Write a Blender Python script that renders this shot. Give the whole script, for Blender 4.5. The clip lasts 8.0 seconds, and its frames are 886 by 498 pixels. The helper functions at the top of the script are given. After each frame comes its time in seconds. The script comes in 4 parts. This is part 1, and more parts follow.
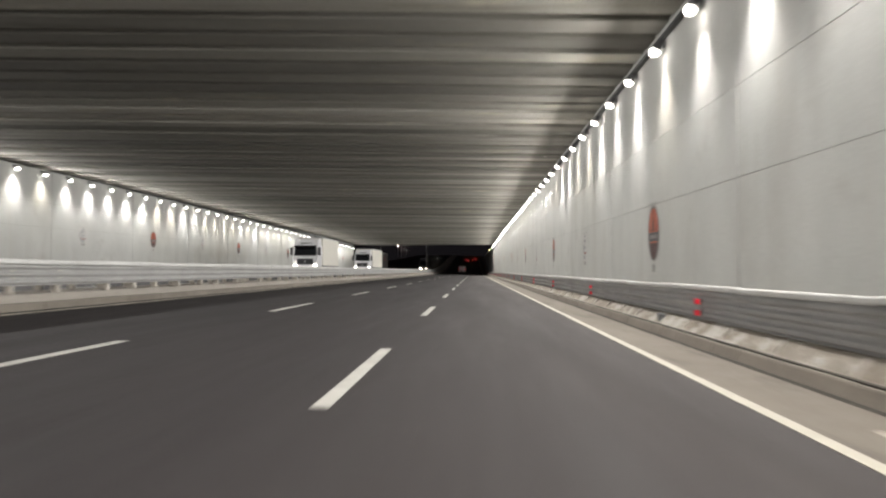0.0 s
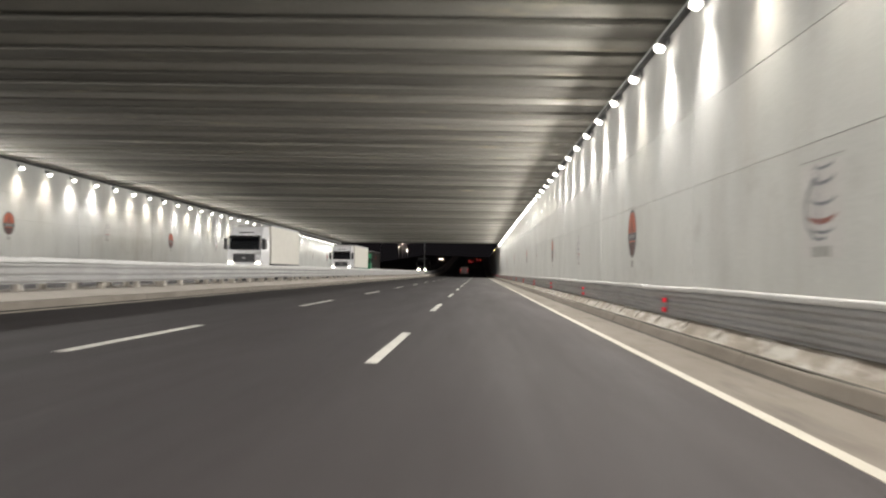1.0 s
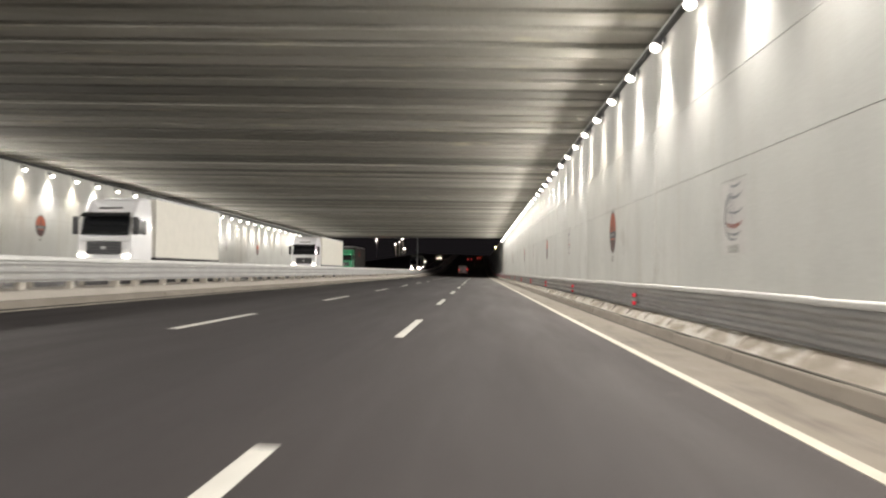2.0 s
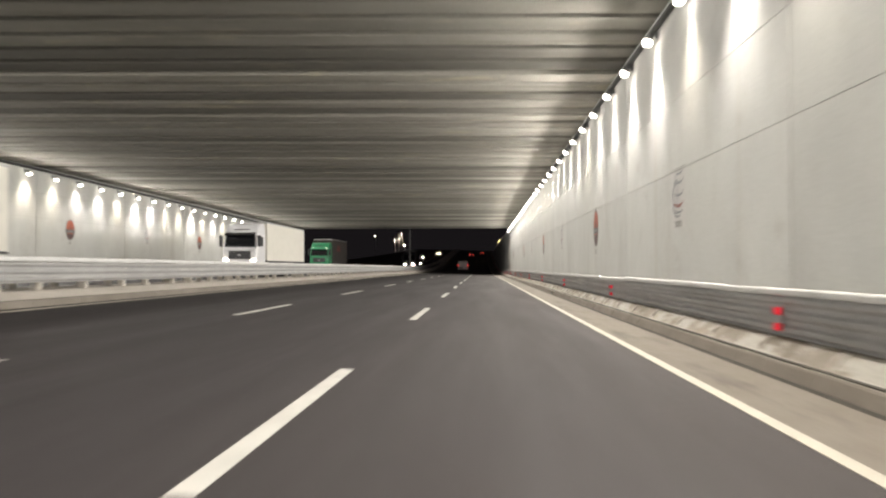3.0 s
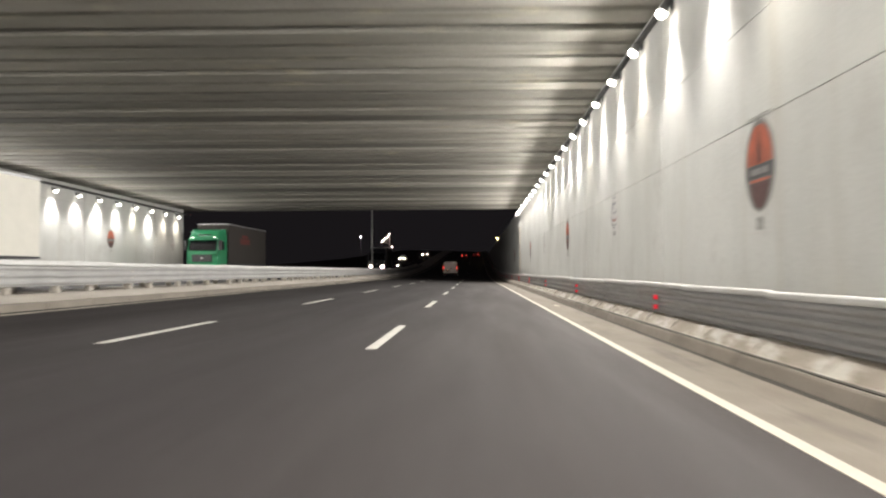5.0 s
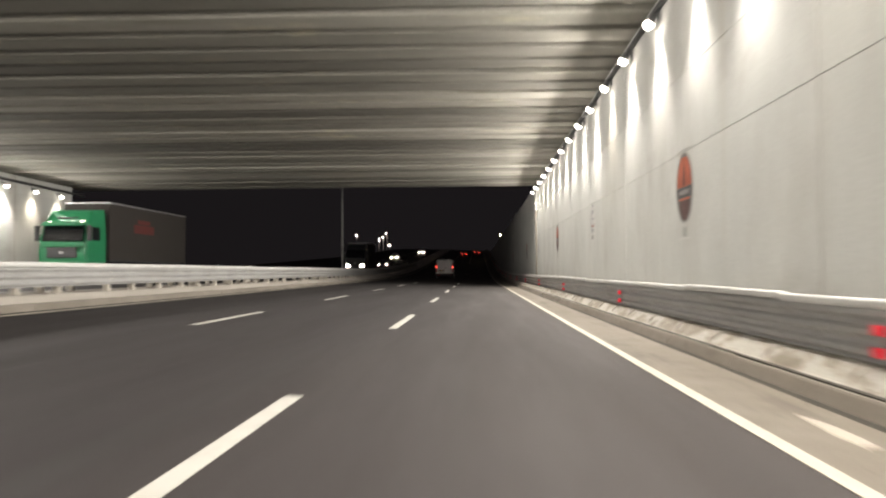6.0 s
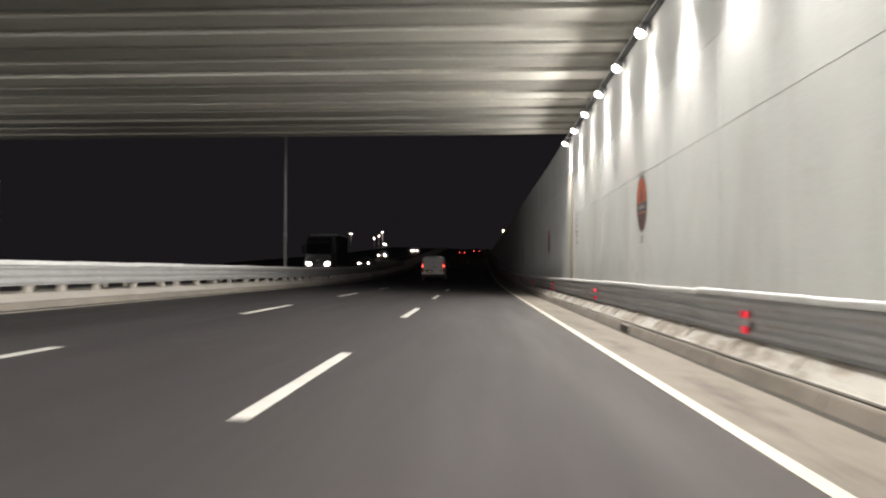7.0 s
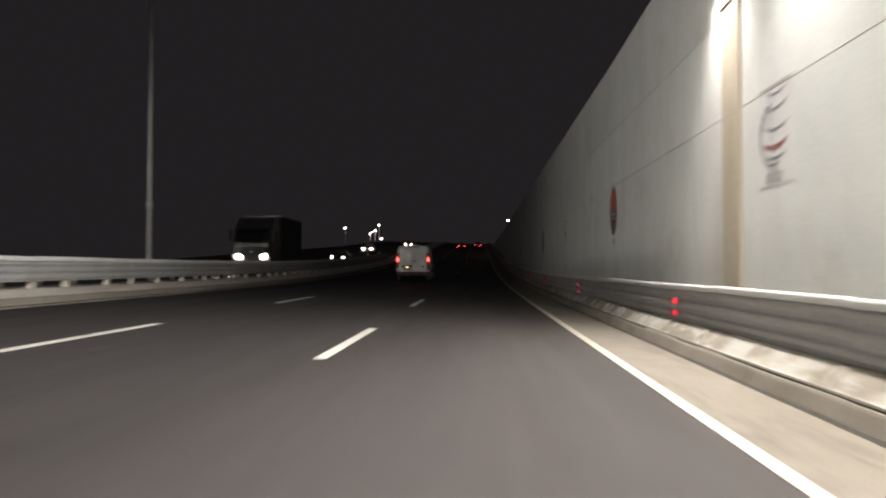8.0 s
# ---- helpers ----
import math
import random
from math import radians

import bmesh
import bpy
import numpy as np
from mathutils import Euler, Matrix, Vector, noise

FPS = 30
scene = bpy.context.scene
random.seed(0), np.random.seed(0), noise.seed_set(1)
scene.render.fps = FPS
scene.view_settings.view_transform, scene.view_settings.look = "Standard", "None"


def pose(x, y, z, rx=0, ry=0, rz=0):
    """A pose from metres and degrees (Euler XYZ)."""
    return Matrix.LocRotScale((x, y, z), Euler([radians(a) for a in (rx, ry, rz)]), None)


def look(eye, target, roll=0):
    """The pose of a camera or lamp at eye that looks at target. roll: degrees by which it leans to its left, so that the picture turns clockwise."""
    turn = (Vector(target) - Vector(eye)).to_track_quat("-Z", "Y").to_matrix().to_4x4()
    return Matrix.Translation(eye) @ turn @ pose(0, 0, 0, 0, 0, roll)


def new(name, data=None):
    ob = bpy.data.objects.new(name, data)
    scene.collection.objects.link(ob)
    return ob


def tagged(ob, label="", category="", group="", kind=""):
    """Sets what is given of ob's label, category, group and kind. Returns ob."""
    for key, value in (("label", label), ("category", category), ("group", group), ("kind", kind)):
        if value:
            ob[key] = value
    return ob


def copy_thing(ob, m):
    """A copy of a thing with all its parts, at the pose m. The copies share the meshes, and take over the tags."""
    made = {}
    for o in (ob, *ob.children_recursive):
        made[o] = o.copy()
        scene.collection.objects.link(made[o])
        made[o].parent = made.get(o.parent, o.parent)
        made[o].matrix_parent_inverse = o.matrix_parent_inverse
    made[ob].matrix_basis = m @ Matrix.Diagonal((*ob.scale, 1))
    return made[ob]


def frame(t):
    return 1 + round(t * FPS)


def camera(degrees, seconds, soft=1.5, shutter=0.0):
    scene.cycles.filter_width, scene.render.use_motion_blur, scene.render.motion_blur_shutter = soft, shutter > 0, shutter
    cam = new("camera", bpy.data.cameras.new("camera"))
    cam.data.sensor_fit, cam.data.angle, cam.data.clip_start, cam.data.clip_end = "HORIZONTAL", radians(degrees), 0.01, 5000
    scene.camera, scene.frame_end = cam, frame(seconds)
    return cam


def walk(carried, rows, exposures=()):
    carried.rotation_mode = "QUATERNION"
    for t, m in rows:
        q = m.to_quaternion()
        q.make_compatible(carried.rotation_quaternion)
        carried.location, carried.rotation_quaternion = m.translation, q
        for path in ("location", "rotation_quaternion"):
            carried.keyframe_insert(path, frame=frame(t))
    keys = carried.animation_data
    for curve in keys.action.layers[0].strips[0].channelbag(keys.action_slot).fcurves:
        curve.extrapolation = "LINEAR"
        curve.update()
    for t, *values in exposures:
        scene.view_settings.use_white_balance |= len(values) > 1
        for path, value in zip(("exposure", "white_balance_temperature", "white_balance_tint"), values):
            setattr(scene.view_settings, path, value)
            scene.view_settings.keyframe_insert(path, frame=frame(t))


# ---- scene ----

# ------------------------------------------------------------ camera and path
cam = camera(59.42, 8.0, soft=2.2, shutter=0.35)
PATH = [
    (0.0, -2.340, 0.000, 2.29, 1.61, 0.01), (0.5, -2.303, 10.629, 2.50, 1.66, -0.10),
    (1.0, -2.305, 21.094, 2.56, 1.72, -0.47), (1.5, -2.327, 31.498, 2.45, 1.73, -0.68),
    (3.0, -2.138, 62.383, 2.80, 1.40, 0.03), (3.5, -2.139, 72.912, 2.64, 1.37, 0.21),
    (4.0, -2.093, 83.011, 2.67, 1.44, 0.44), (4.5, -2.141, 93.392, 2.35, 1.61, 0.07),
    (6.0, -1.977, 123.822, 2.50, 1.65, 0.24), (6.5, -1.900, 134.353, 2.40, 1.59, -0.30),
    (7.0, -1.849, 144.456, 2.50, 1.67, -0.05), (7.5, -1.831, 154.747, 2.41, 1.65, -0.33),
    (8.0, -1.711, 165.099, 2.62, 1.39, -0.09)]
EYE = 1.133
walk(cam, [(t, pose(x, y, EYE, 90 + pitch, roll, yaw)) for t, x, y, yaw, pitch, roll in PATH],
     exposures=[(0.0, 0.40, 6300, 10), (0.5, 0.56, 6350, 10), (1.0, 0.53, 6400, 10), (1.5, 0.62, 6500, 10), (3.5, 0.76, 6600, 10), (4.5, 0.81, 6350, 10), (6.0, 0.95, 6700, 10),
                (6.5, 0.72, 6650, 10), (7.0, 1.05, 6350, 10), (7.5, 1.29, 6500, 10), (8.0, 1.60, 6450, 10)])

# ------------------------------------------------------------ night sky
world = bpy.data.worlds.new("night")
scene.world = world
world.use_nodes = True
world.node_tree.nodes["Background"].inputs[0].default_value = (0.0148, 0.0128, 0.0142, 1)
world.node_tree.nodes["Background"].inputs[1].default_value = 0.34

# lamp output of the underpass
BEAM_W = 330.0        # narrow downward beam of each wall lamp
WIDE_W = 790.0        # wide beam of each wall lamp over the road
STRAY_W = 11.0        # stray light round each lamp, which the ceiling beside it takes
FAR_SIDE = 0.74       # the opposite wall's lamps throw less over the road
LENS_GLOW = 9.0      # glow of each lamp's lens

# ------------------------------------------------------------ measures of the place
FALL = -0.029                     # crossfall of the carriageways
WALL_R, WALL_L = 2.10, -29.70     # wall faces
Y0, PORTAL = -36.0, 178.05
LEFT_END = 175.8                  # where the far wall stops
LAMP_R, LAMP_L = 1.88, -29.42
LANE = 3.5
MED_0, MED_1 = -11.35, -14.60     # median kerb faces


def road_z(x):
    return FALL * x


def climb(y):
    """The road climbs again beyond the exit."""
    d = max(0.0, y - 190.0)
    if d < 83:
        return 3e-4 * d * d
    if d < 190:
        return 2.067 + 0.05 * (d - 83)
    c = min(d - 190.0, 100.0)
    return 7.417 + 0.05 * c - 2.5e-4 * c * c


def slope(y):
    """The climb's angle in degrees."""
    return math.degrees(math.atan(min(0.05, 6e-4 * max(0.0, y - 190.0))))


ALONG = [-60, 0, 60, 120, 190, 205, 220, 235, 250, 265, 275, 330, 380, 405, 430, 455, 480, 900]


def lamp_z(y):
    d = min(y, PORTAL) - 80
    return 6.57 + 0.003 * d - 0.35e-4 * d * d


def course_z(y):
    """How the wall's courses rise and fall along the road."""
    d = min(y, 200) - 80
    return 0.0057 * d - 0.35e-4 * d * d


def soffit_z(y):
    return lamp_z(y) + 0.57


def left_rise(y):
    """How much higher the ceiling lies along the left wall."""
    return -0.12 + 0.0052 * (PORTAL - min(y, PORTAL))


def left_lamp_z(y):
    return lamp_z(y) + 0.10 - 0.0092 * (y - 123)


# ------------------------------------------------------------ materials
def nodes_of(name):
    m = bpy.data.materials.new(name)
    m.use_nodes = True
    t = m.node_tree
    return m, t, t.nodes["Principled BSDF"]


def ramp(t, source, stops):
    r = t.nodes.new("ShaderNodeValToRGB")
    el = r.color_ramp.elements
    while len(el) < len(stops):
        el.new(0.5)
    for e, (p, c) in zip(el, stops):
        e.position, e.color = p, (*c, 1)
    t.links.new(source, r.inputs[0])
    return r.outputs[0]


def noise_of(t, scale, detail=4, rough=0.55, stretch=(1, 1, 1)):
    co = t.nodes.new("ShaderNodeNewGeometry")
    mp = t.nodes.new("ShaderNodeMapping")
    mp.inputs["Scale"].default_value = stretch
    n = t.nodes.new("ShaderNodeTexNoise")
    n.inputs["Scale"].default_value, n.inputs["Detail"].default_value, n.inputs["Roughness"].default_value = scale, detail, rough
    t.links.new(co.outputs["Position"], mp.inputs[0])
    t.links.new(mp.outputs[0], n.inputs[0])
    return n.outputs[0]


def mix(t, fac, a, b, kind="MIX"):
    m = t.nodes.new("ShaderNodeMix")
    m.data_type, m.blend_type = "RGBA", kind
    for sock, v in ((m.inputs[0], fac), (m.inputs[6], a), (m.inputs[7], b)):
        if isinstance(v, bpy.types.NodeSocket):
            t.links.new(v, sock)
        elif isinstance(v, (int, float)):
            sock.default_value = v
        else:
            sock.default_value = (*v, 1)
    return m.outputs[2]


def bumped(t, bsdf, source, strength, dist=0.01):
    b = t.nodes.new("ShaderNodeBump")
    b.inputs["Strength"].default_value, b.inputs["Distance"].default_value = strength, dist
    t.links.new(source, b.inputs["Height"])
    t.links.new(b.outputs[0], bsdf.inputs["Normal"])


def surface(name, dark, light, rough=0.8, metal=0.0, big=0.4, fine=30.0, stretch=(1, 1, 1), bump=0.25, vary=0.0, island=0.0, streak=None, sheen=0.3,
            stain=None, stain_stretch=(1, 1, 1), stain_scale=1.0, stain_amount=0.5, gloss_spread=0.1,
            bloom=None, bloom_scale=1.0, bloom_stretch=(1, 1, 1), bloom_amount=0.5):
    """A weathered surface: broad tone, fine grain, stains of their own shape and a little relief."""
    m, t, bsdf = nodes_of(name)
    col = ramp(t, noise_of(t, big, 5, 0.6, stretch), [(0.3, dark), (0.7, light)])
    grain = noise_of(t, fine, 3, 0.7)
    col = mix(t, 0.35, col, ramp(t, grain, [(0.25, [0.7 * c for c in dark]), (0.75, [min(1, 1.12 * c) for c in light])]))
    if stain:
        f = ramp(t, noise_of(t, stain_scale, 6, 0.65, stain_stretch), [(0.52, (0, 0, 0)), (0.72, [stain_amount] * 3)])
        col = mix(t, f, col, stain)
    if bloom:
        f = ramp(t, noise_of(t, bloom_scale, 7, 0.68, bloom_stretch), [(0.58, (0, 0, 0)), (0.70, [bloom_amount] * 3)])
        col = mix(t, f, col, bloom)
    if streak:
        f = ramp(t, noise_of(t, 0.9, 5, 0.6, (1, 1.1, 0.05)), [(0.58, (0, 0, 0)), (0.76, (0.45, 0.45, 0.45))])
        col = mix(t, f, col, streak)
    if vary:
        info = t.nodes.new("ShaderNodeObjectInfo")
        col = mix(t, ramp(t, info.outputs["Random"], [(0, (0, 0, 0)), (1, (vary,) * 3)]), col, [0.55 * c for c in dark])
    if island:
        geo = t.nodes.new("ShaderNodeNewGeometry")
        col = mix(t, ramp(t, geo.outputs["Random Per Island"], [(0.1, (0, 0, 0)), (1, (island,) * 3)]), col, [0.45 * c for c in dark])
    t.links.new(col, bsdf.inputs["Base Color"])
    t.links.new(ramp(t, noise_of(t, big * 4, 4), [(0.3, (rough - gloss_spread,) * 3), (0.7, (min(1, rough + gloss_spread),) * 3)]), bsdf.inputs["Roughness"])
    bsdf.inputs["Metallic"].default_value = metal
    bsdf.inputs["Specular IOR Level"].default_value = sheen
    if bump:
        bumped(t, bsdf, grain, bump)
    return m


def paint(name, colour, rough=0.4, metal=0.0, coat=0.0, grime=0.15):
    m, t, bsdf = nodes_of(name)
    col = mix(t, ramp(t, noise_of(t, 2.2, 5, 0.6), [(0.4, (0, 0, 0)), (0.8, (grime,) * 3)]), colour, [0.45 * c + 0.02 for c in colour])
    t.links.new(col, bsdf.inputs["Base Color"])
    bsdf.inputs["Roughness"].default_value, bsdf.inputs["Metallic"].default_value = rough, metal
    bsdf.inputs["Coat Weight"].default_value = coat
    return m


def glowing(name, colour, strength):
    m, t, bsdf = nodes_of(name)
    bsdf.inputs["Base Color"].default_value = (*colour, 1)
    bsdf.inputs["Emission Color"].default_value = (*colour, 1)
    bsdf.inputs["Emission Strength"].default_value = strength
    return m


def asphalt_material():
    m, t, bsdf = nodes_of("asphalt")
    broad = ramp(t, noise_of(t, 0.35, 5, 0.6, (1, 0.12, 1)), [(0.3, (0.0195, 0.0166, 0.0172)), (0.7, (0.031, 0.0263, 0.0270))])
    grit = noise_of(t, 60, 3, 0.8)
    col = mix(t, 0.4, broad, ramp(t, grit, [(0.3, (0.017, 0.0155, 0.015)), (0.72, (0.049, 0.042, 0.041))]))
    marks = ramp(t, noise_of(t, 1.1, 5, 0.6, (1.4, 0.05, 1)), [(0.56, (0, 0, 0)), (0.7, (0.5, 0.5, 0.5))])
    col = mix(t, marks, col, (0.03, 0.028, 0.027))
    scuff = ramp(t, noise_of(t, 0.8, 6, 0.7, (1, 0.4, 1)), [(0.66, (0, 0, 0)), (0.76, (0.35, 0.35, 0.35))])
    col = mix(t, scuff, col, (0.10, 0.09, 0.083))
    # near lamps' light painted in: paler colour towards the right edge, broken by noise
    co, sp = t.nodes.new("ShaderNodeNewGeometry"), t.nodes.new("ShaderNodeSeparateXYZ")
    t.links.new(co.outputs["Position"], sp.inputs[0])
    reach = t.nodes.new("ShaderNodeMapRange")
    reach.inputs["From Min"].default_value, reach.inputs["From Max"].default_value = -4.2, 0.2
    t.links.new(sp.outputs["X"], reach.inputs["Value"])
    lane_light = mix(t, 1.0, ramp(t, reach.outputs[0], [(0.0, (0, 0, 0)), (1.0, (0.42, 0.42, 0.42))]), ramp(t, noise_of(t, 0.7, 6, 0.65, (1.2, 0.15, 1)), [(0.3, (0.45, 0.45, 0.45)), (0.7, (1, 1, 1))]), "MULTIPLY")
    col = mix(t, lane_light, col, (0.082, 0.070, 0.062))
    t.links.new(col, bsdf.inputs["Base Color"])
    t.links.new(ramp(t, noise_of(t, 0.9, 5, 0.6, (1, 0.08, 1)), [(0.3, (0.70,) * 3), (0.7, (0.9,) * 3)]), bsdf.inputs["Roughness"])
    bsdf.inputs["Specular IOR Level"].default_value = 0.24
    bumped(t, bsdf, grit, 0.35, 0.006)
    return m


def apron_material():
    """Grey concrete with pale blotches and a brown tone between, spread at random."""
    m, t, bsdf = nodes_of("apron_concrete")
    grain = noise_of(t, 24, 4, 0.75)
    base = ramp(t, noise_of(t, 1.4, 6, 0.7), [(0.3, (0.135, 0.112, 0.088)), (0.7, (0.255, 0.228, 0.192))])
    blotches = ramp(t, noise_of(t, 1.15, 7, 0.72, (1.6, 0.9, 1.6)), [(0.47, (0, 0, 0)), (0.55, (0.9, 0.9, 0.9))])
    col = mix(t, blotches, base, ramp(t, grain, [(0.3, (0.27, 0.255, 0.225)), (0.7, (0.40, 0.38, 0.345))]))
    rust = ramp(t, noise_of(t, 0.7, 5, 0.6, (1, 0.6, 1)), [(0.62, (0, 0, 0)), (0.72, (0.45, 0.45, 0.45))])
    col = mix(t, rust, col, (0.27, 0.185, 0.11))
    t.links.new(col, bsdf.inputs["Base Color"])
    bsdf.inputs["Roughness"].default_value = 0.9
    bsdf.inputs["Specular IOR Level"].default_value = 0.2
    bumped(t, bsdf, mix(t, 0.4, blotches, grain), 0.6, 0.02)
    return m


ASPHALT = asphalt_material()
CONCRETE_WALL = surface("wall_concrete", (0.50, 0.505, 0.485), (0.63, 0.632, 0.605), 0.9, big=0.5, fine=22, stretch=(1, 1, 0.5), vary=0.09, sheen=0.12,
                        stain=(0.36, 0.34, 0.31), stain_stretch=(1, 0.42, 0.14), stain_scale=1.0, stain_amount=0.42, streak=(0.42, 0.38, 0.31), bloom=(0.40, 0.385, 0.36), bloom_scale=0.55, bloom_stretch=(1, 0.8, 1), bloom_amount=0.5)
CONCRETE_BACK = surface("joint_concrete", (0.24, 0.23, 0.22), (0.36, 0.35, 0.33), 0.9)
CONCRETE_BEAM = surface("beam_concrete", (0.232, 0.222, 0.192), (0.425, 0.408, 0.366), 0.85, big=0.5, fine=18, stretch=(0.16, 1.0, 1), island=0.85, sheen=0.15,
                        stain=(0.15, 0.135, 0.105), stain_stretch=(0.12, 1.5, 1), stain_scale=1.1, stain_amount=0.7, bloom=(0.56, 0.51, 0.36), bloom_scale=0.5, bloom_stretch=(0.8, 2.2, 1), bloom_amount=0.6)
KERB_MAT = surface("kerb_concrete", (0.140, 0.120, 0.099), (0.215, 0.188, 0.157), 0.85, big=1.2, fine=25, vary=0.12,
                   stain=(0.09, 0.078, 0.062), stain_stretch=(1, 0.4, 1), stain_scale=1.5, stain_amount=0.6)
KERB_DARK = surface("grimy_kerb_concrete", (0.15, 0.132, 0.11), (0.25, 0.225, 0.19), 0.88, big=1.0, fine=25, vary=0.2)
APRON_MAT = apron_material()
MEDIAN_MAT = surface("median_concrete", (0.43, 0.392, 0.345), (0.58, 0.54, 0.485), 0.85, big=0.9, fine=20, stretch=(1, 0.4, 1),
                     stain=(0.30, 0.26, 0.21), stain_stretch=(1, 0.3, 1), stain_scale=1.3, stain_amount=0.5)
GUTTER_MAT = surface("gutter_concrete", (0.108, 0.092, 0.074), (0.185, 0.161, 0.132), 0.85, big=0.5, fine=28, stretch=(1, 0.2, 1),
                     stain=(0.065, 0.055, 0.045), stain_stretch=(1.3, 0.22, 1), stain_scale=1.3, stain_amount=0.8)
PALE_SPILL = surface("dried_cement", (0.30, 0.27, 0.225), (0.43, 0.395, 0.335), 0.9, big=3, fine=25, stain=(0.18, 0.155, 0.125), stain_scale=4, stain_amount=0.6)
LINE_MAT = surface("road_paint", (0.32, 0.295, 0.24), (0.46, 0.425, 0.35), 0.6, big=3, fine=40, stain=(0.30, 0.28, 0.26), stain_scale=4, stain_amount=0.6)
DASH_MAT = surface("lane_paint", (0.39, 0.38, 0.345), (0.56, 0.545, 0.50), 0.6, big=3, fine=40, stain=(0.28, 0.27, 0.255), stain_scale=4, stain_amount=0.6)
STEEL = surface("galvanised_steel", (0.25, 0.245, 0.24), (0.345, 0.34, 0.335), 0.65, 0.0, big=1.5, fine=12, stretch=(1, 0.3, 1), bump=0.05,
                stain=(0.20, 0.19, 0.175), stain_stretch=(1, 0.25, 1.5), stain_scale=1.4, stain_amount=0.6)
STEEL_LIGHT = surface("pale_steel", (0.255, 0.255, 0.249), (0.365, 0.365, 0.356), 0.5, 0.1, big=1.5, fine=12, bump=0.05,
                      stain=(0.27, 0.26, 0.235), stain_stretch=(1, 0.3, 1.5), stain_scale=1.2, stain_amount=0.45)
POST_MAT = surface("post_steel", (0.50, 0.46, 0.40), (0.64, 0.60, 0.54), 0.6, 0.1, big=3, fine=20, bump=0.05)
FOOT_MAT = surface("dusty_post_steel", (0.24, 0.215, 0.185), (0.36, 0.33, 0.29), 0.7, 0.0, big=3, fine=20, bump=0.05)
CAP_MAT = surface("pale_top_rail_steel", (0.48, 0.48, 0.465), (0.64, 0.64, 0.625), 0.55, 0.0, big=1.5, fine=12, bump=0.05, stain=(0.34, 0.33, 0.31), stain_stretch=(1, 0.3, 1), stain_scale=1.2, stain_amount=0.4)
SOIL = surface("dark_ground", (0.03, 0.027, 0.022), (0.06, 0.053, 0.042), 0.95, big=0.05, fine=3)
TRAY_MAT = surface("cable_tray_metal", (0.035, 0.035, 0.036), (0.07, 0.07, 0.07), 0.6, 0.4, big=2, fine=15, bump=0.05)
HOUSING = paint("lamp_housing_grey", (0.16, 0.16, 0.165), 0.5, 0.3)
LENS = glowing("lamp_lens", (1.0, 0.955, 0.86), LENS_GLOW)
PILASTER_MAT = surface("stained_joint_cover", (0.34, 0.29, 0.22), (0.46, 0.40, 0.31), 0.85, big=1.5, fine=20, stretch=(1, 1, 0.3),
                       stain=(0.22, 0.18, 0.13), stain_stretch=(1, 1.5, 0.1), stain_scale=1.5)
RED_REFLECTOR = paint("red_reflector", (0.95, 0.04, 0.07), 0.25, 0, 0.8, 0.0)
ORANGE = surface("faded_orange_paint", (0.38, 0.085, 0.048), (0.50, 0.145, 0.085), 0.6, big=2.5, fine=20, bump=0.05, stretch=(1, 1, 0.4),
                 stain=(0.30, 0.055, 0.03), stain_stretch=(1, 2, 0.3), stain_scale=3)
BROWN_INK = surface("brown_figure_paint", (0.20, 0.065, 0.04), (0.28, 0.10, 0.065), 0.6, big=3, fine=20, bump=0.05, stretch=(1, 1, 0.4))
MAROON = surface("dark_maroon_paint", (0.075, 0.042, 0.040), (0.13, 0.070, 0.064), 0.6, big=2.5, fine=20, bump=0.05, stretch=(1, 1, 0.4))
BAND_GREY = surface("dark_grey_paint", (0.07, 0.07, 0.072), (0.12, 0.12, 0.122), 0.6, big=3, fine=20, bump=0.05)
RIM_DARK = surface("dark_grey_rim_paint", (0.15, 0.145, 0.14), (0.23, 0.22, 0.21), 0.8, big=2, fine=20, bump=0.05)
RIM_GREY = surface("grey_rim_paint", (0.27, 0.265, 0.25), (0.36, 0.35, 0.33), 0.7, big=2, fine=20, bump=0.05)
PALE_INK = surface("pale_lettering", (0.20, 0.20, 0.195), (0.30, 0.30, 0.29), 0.6, big=4, bump=0)
DARK_INK = surface("dark_blue_grey_paint", (0.14, 0.147, 0.165), (0.23, 0.235, 0.25), 0.6, big=4, bump=0)
RED_INK = surface("red_brown_paint", (0.22, 0.075, 0.055), (0.30, 0.11, 0.08), 0.6, big=4, bump=0)
MAST_INK = surface("pale_violet_grey_paint", (0.30, 0.29, 0.32), (0.40, 0.39, 0.42), 0.7, big=4, bump=0)
PALE_PLATE = surface("pale_plaster_panel", (0.50, 0.49, 0.475), (0.61, 0.60, 0.58), 0.9, big=2, fine=22)
WHITE_PAINT = paint("white_vehicle_paint", (0.78, 0.78, 0.79), 0.28, 0, 0.5, 0.10)
TRAILER_WHITE = paint("cream_trailer_skin", (0.73, 0.705, 0.635), 0.75, 0, 0.0, 0.16)
GREEN_PAINT = paint("green_vehicle_paint", (0.025, 0.24, 0.105), 0.3, 0, 0.5, 0.15)
DARK_PAINT = paint("dark_vehicle_paint", (0.03, 0.032, 0.036), 0.3, 0, 0.5, 0.15)
TRAILER_BROWN = paint("brown_tarpaulin", (0.030, 0.025, 0.021), 0.85, 0, 0, 0.4)
TARP_RED = paint("faded_red_print", (0.11, 0.022, 0.018), 0.85, 0, 0, 0.5)
TRAILER_DARK = paint("dark_tarpaulin", (0.022, 0.019, 0.018), 0.7, 0, 0, 0.3)
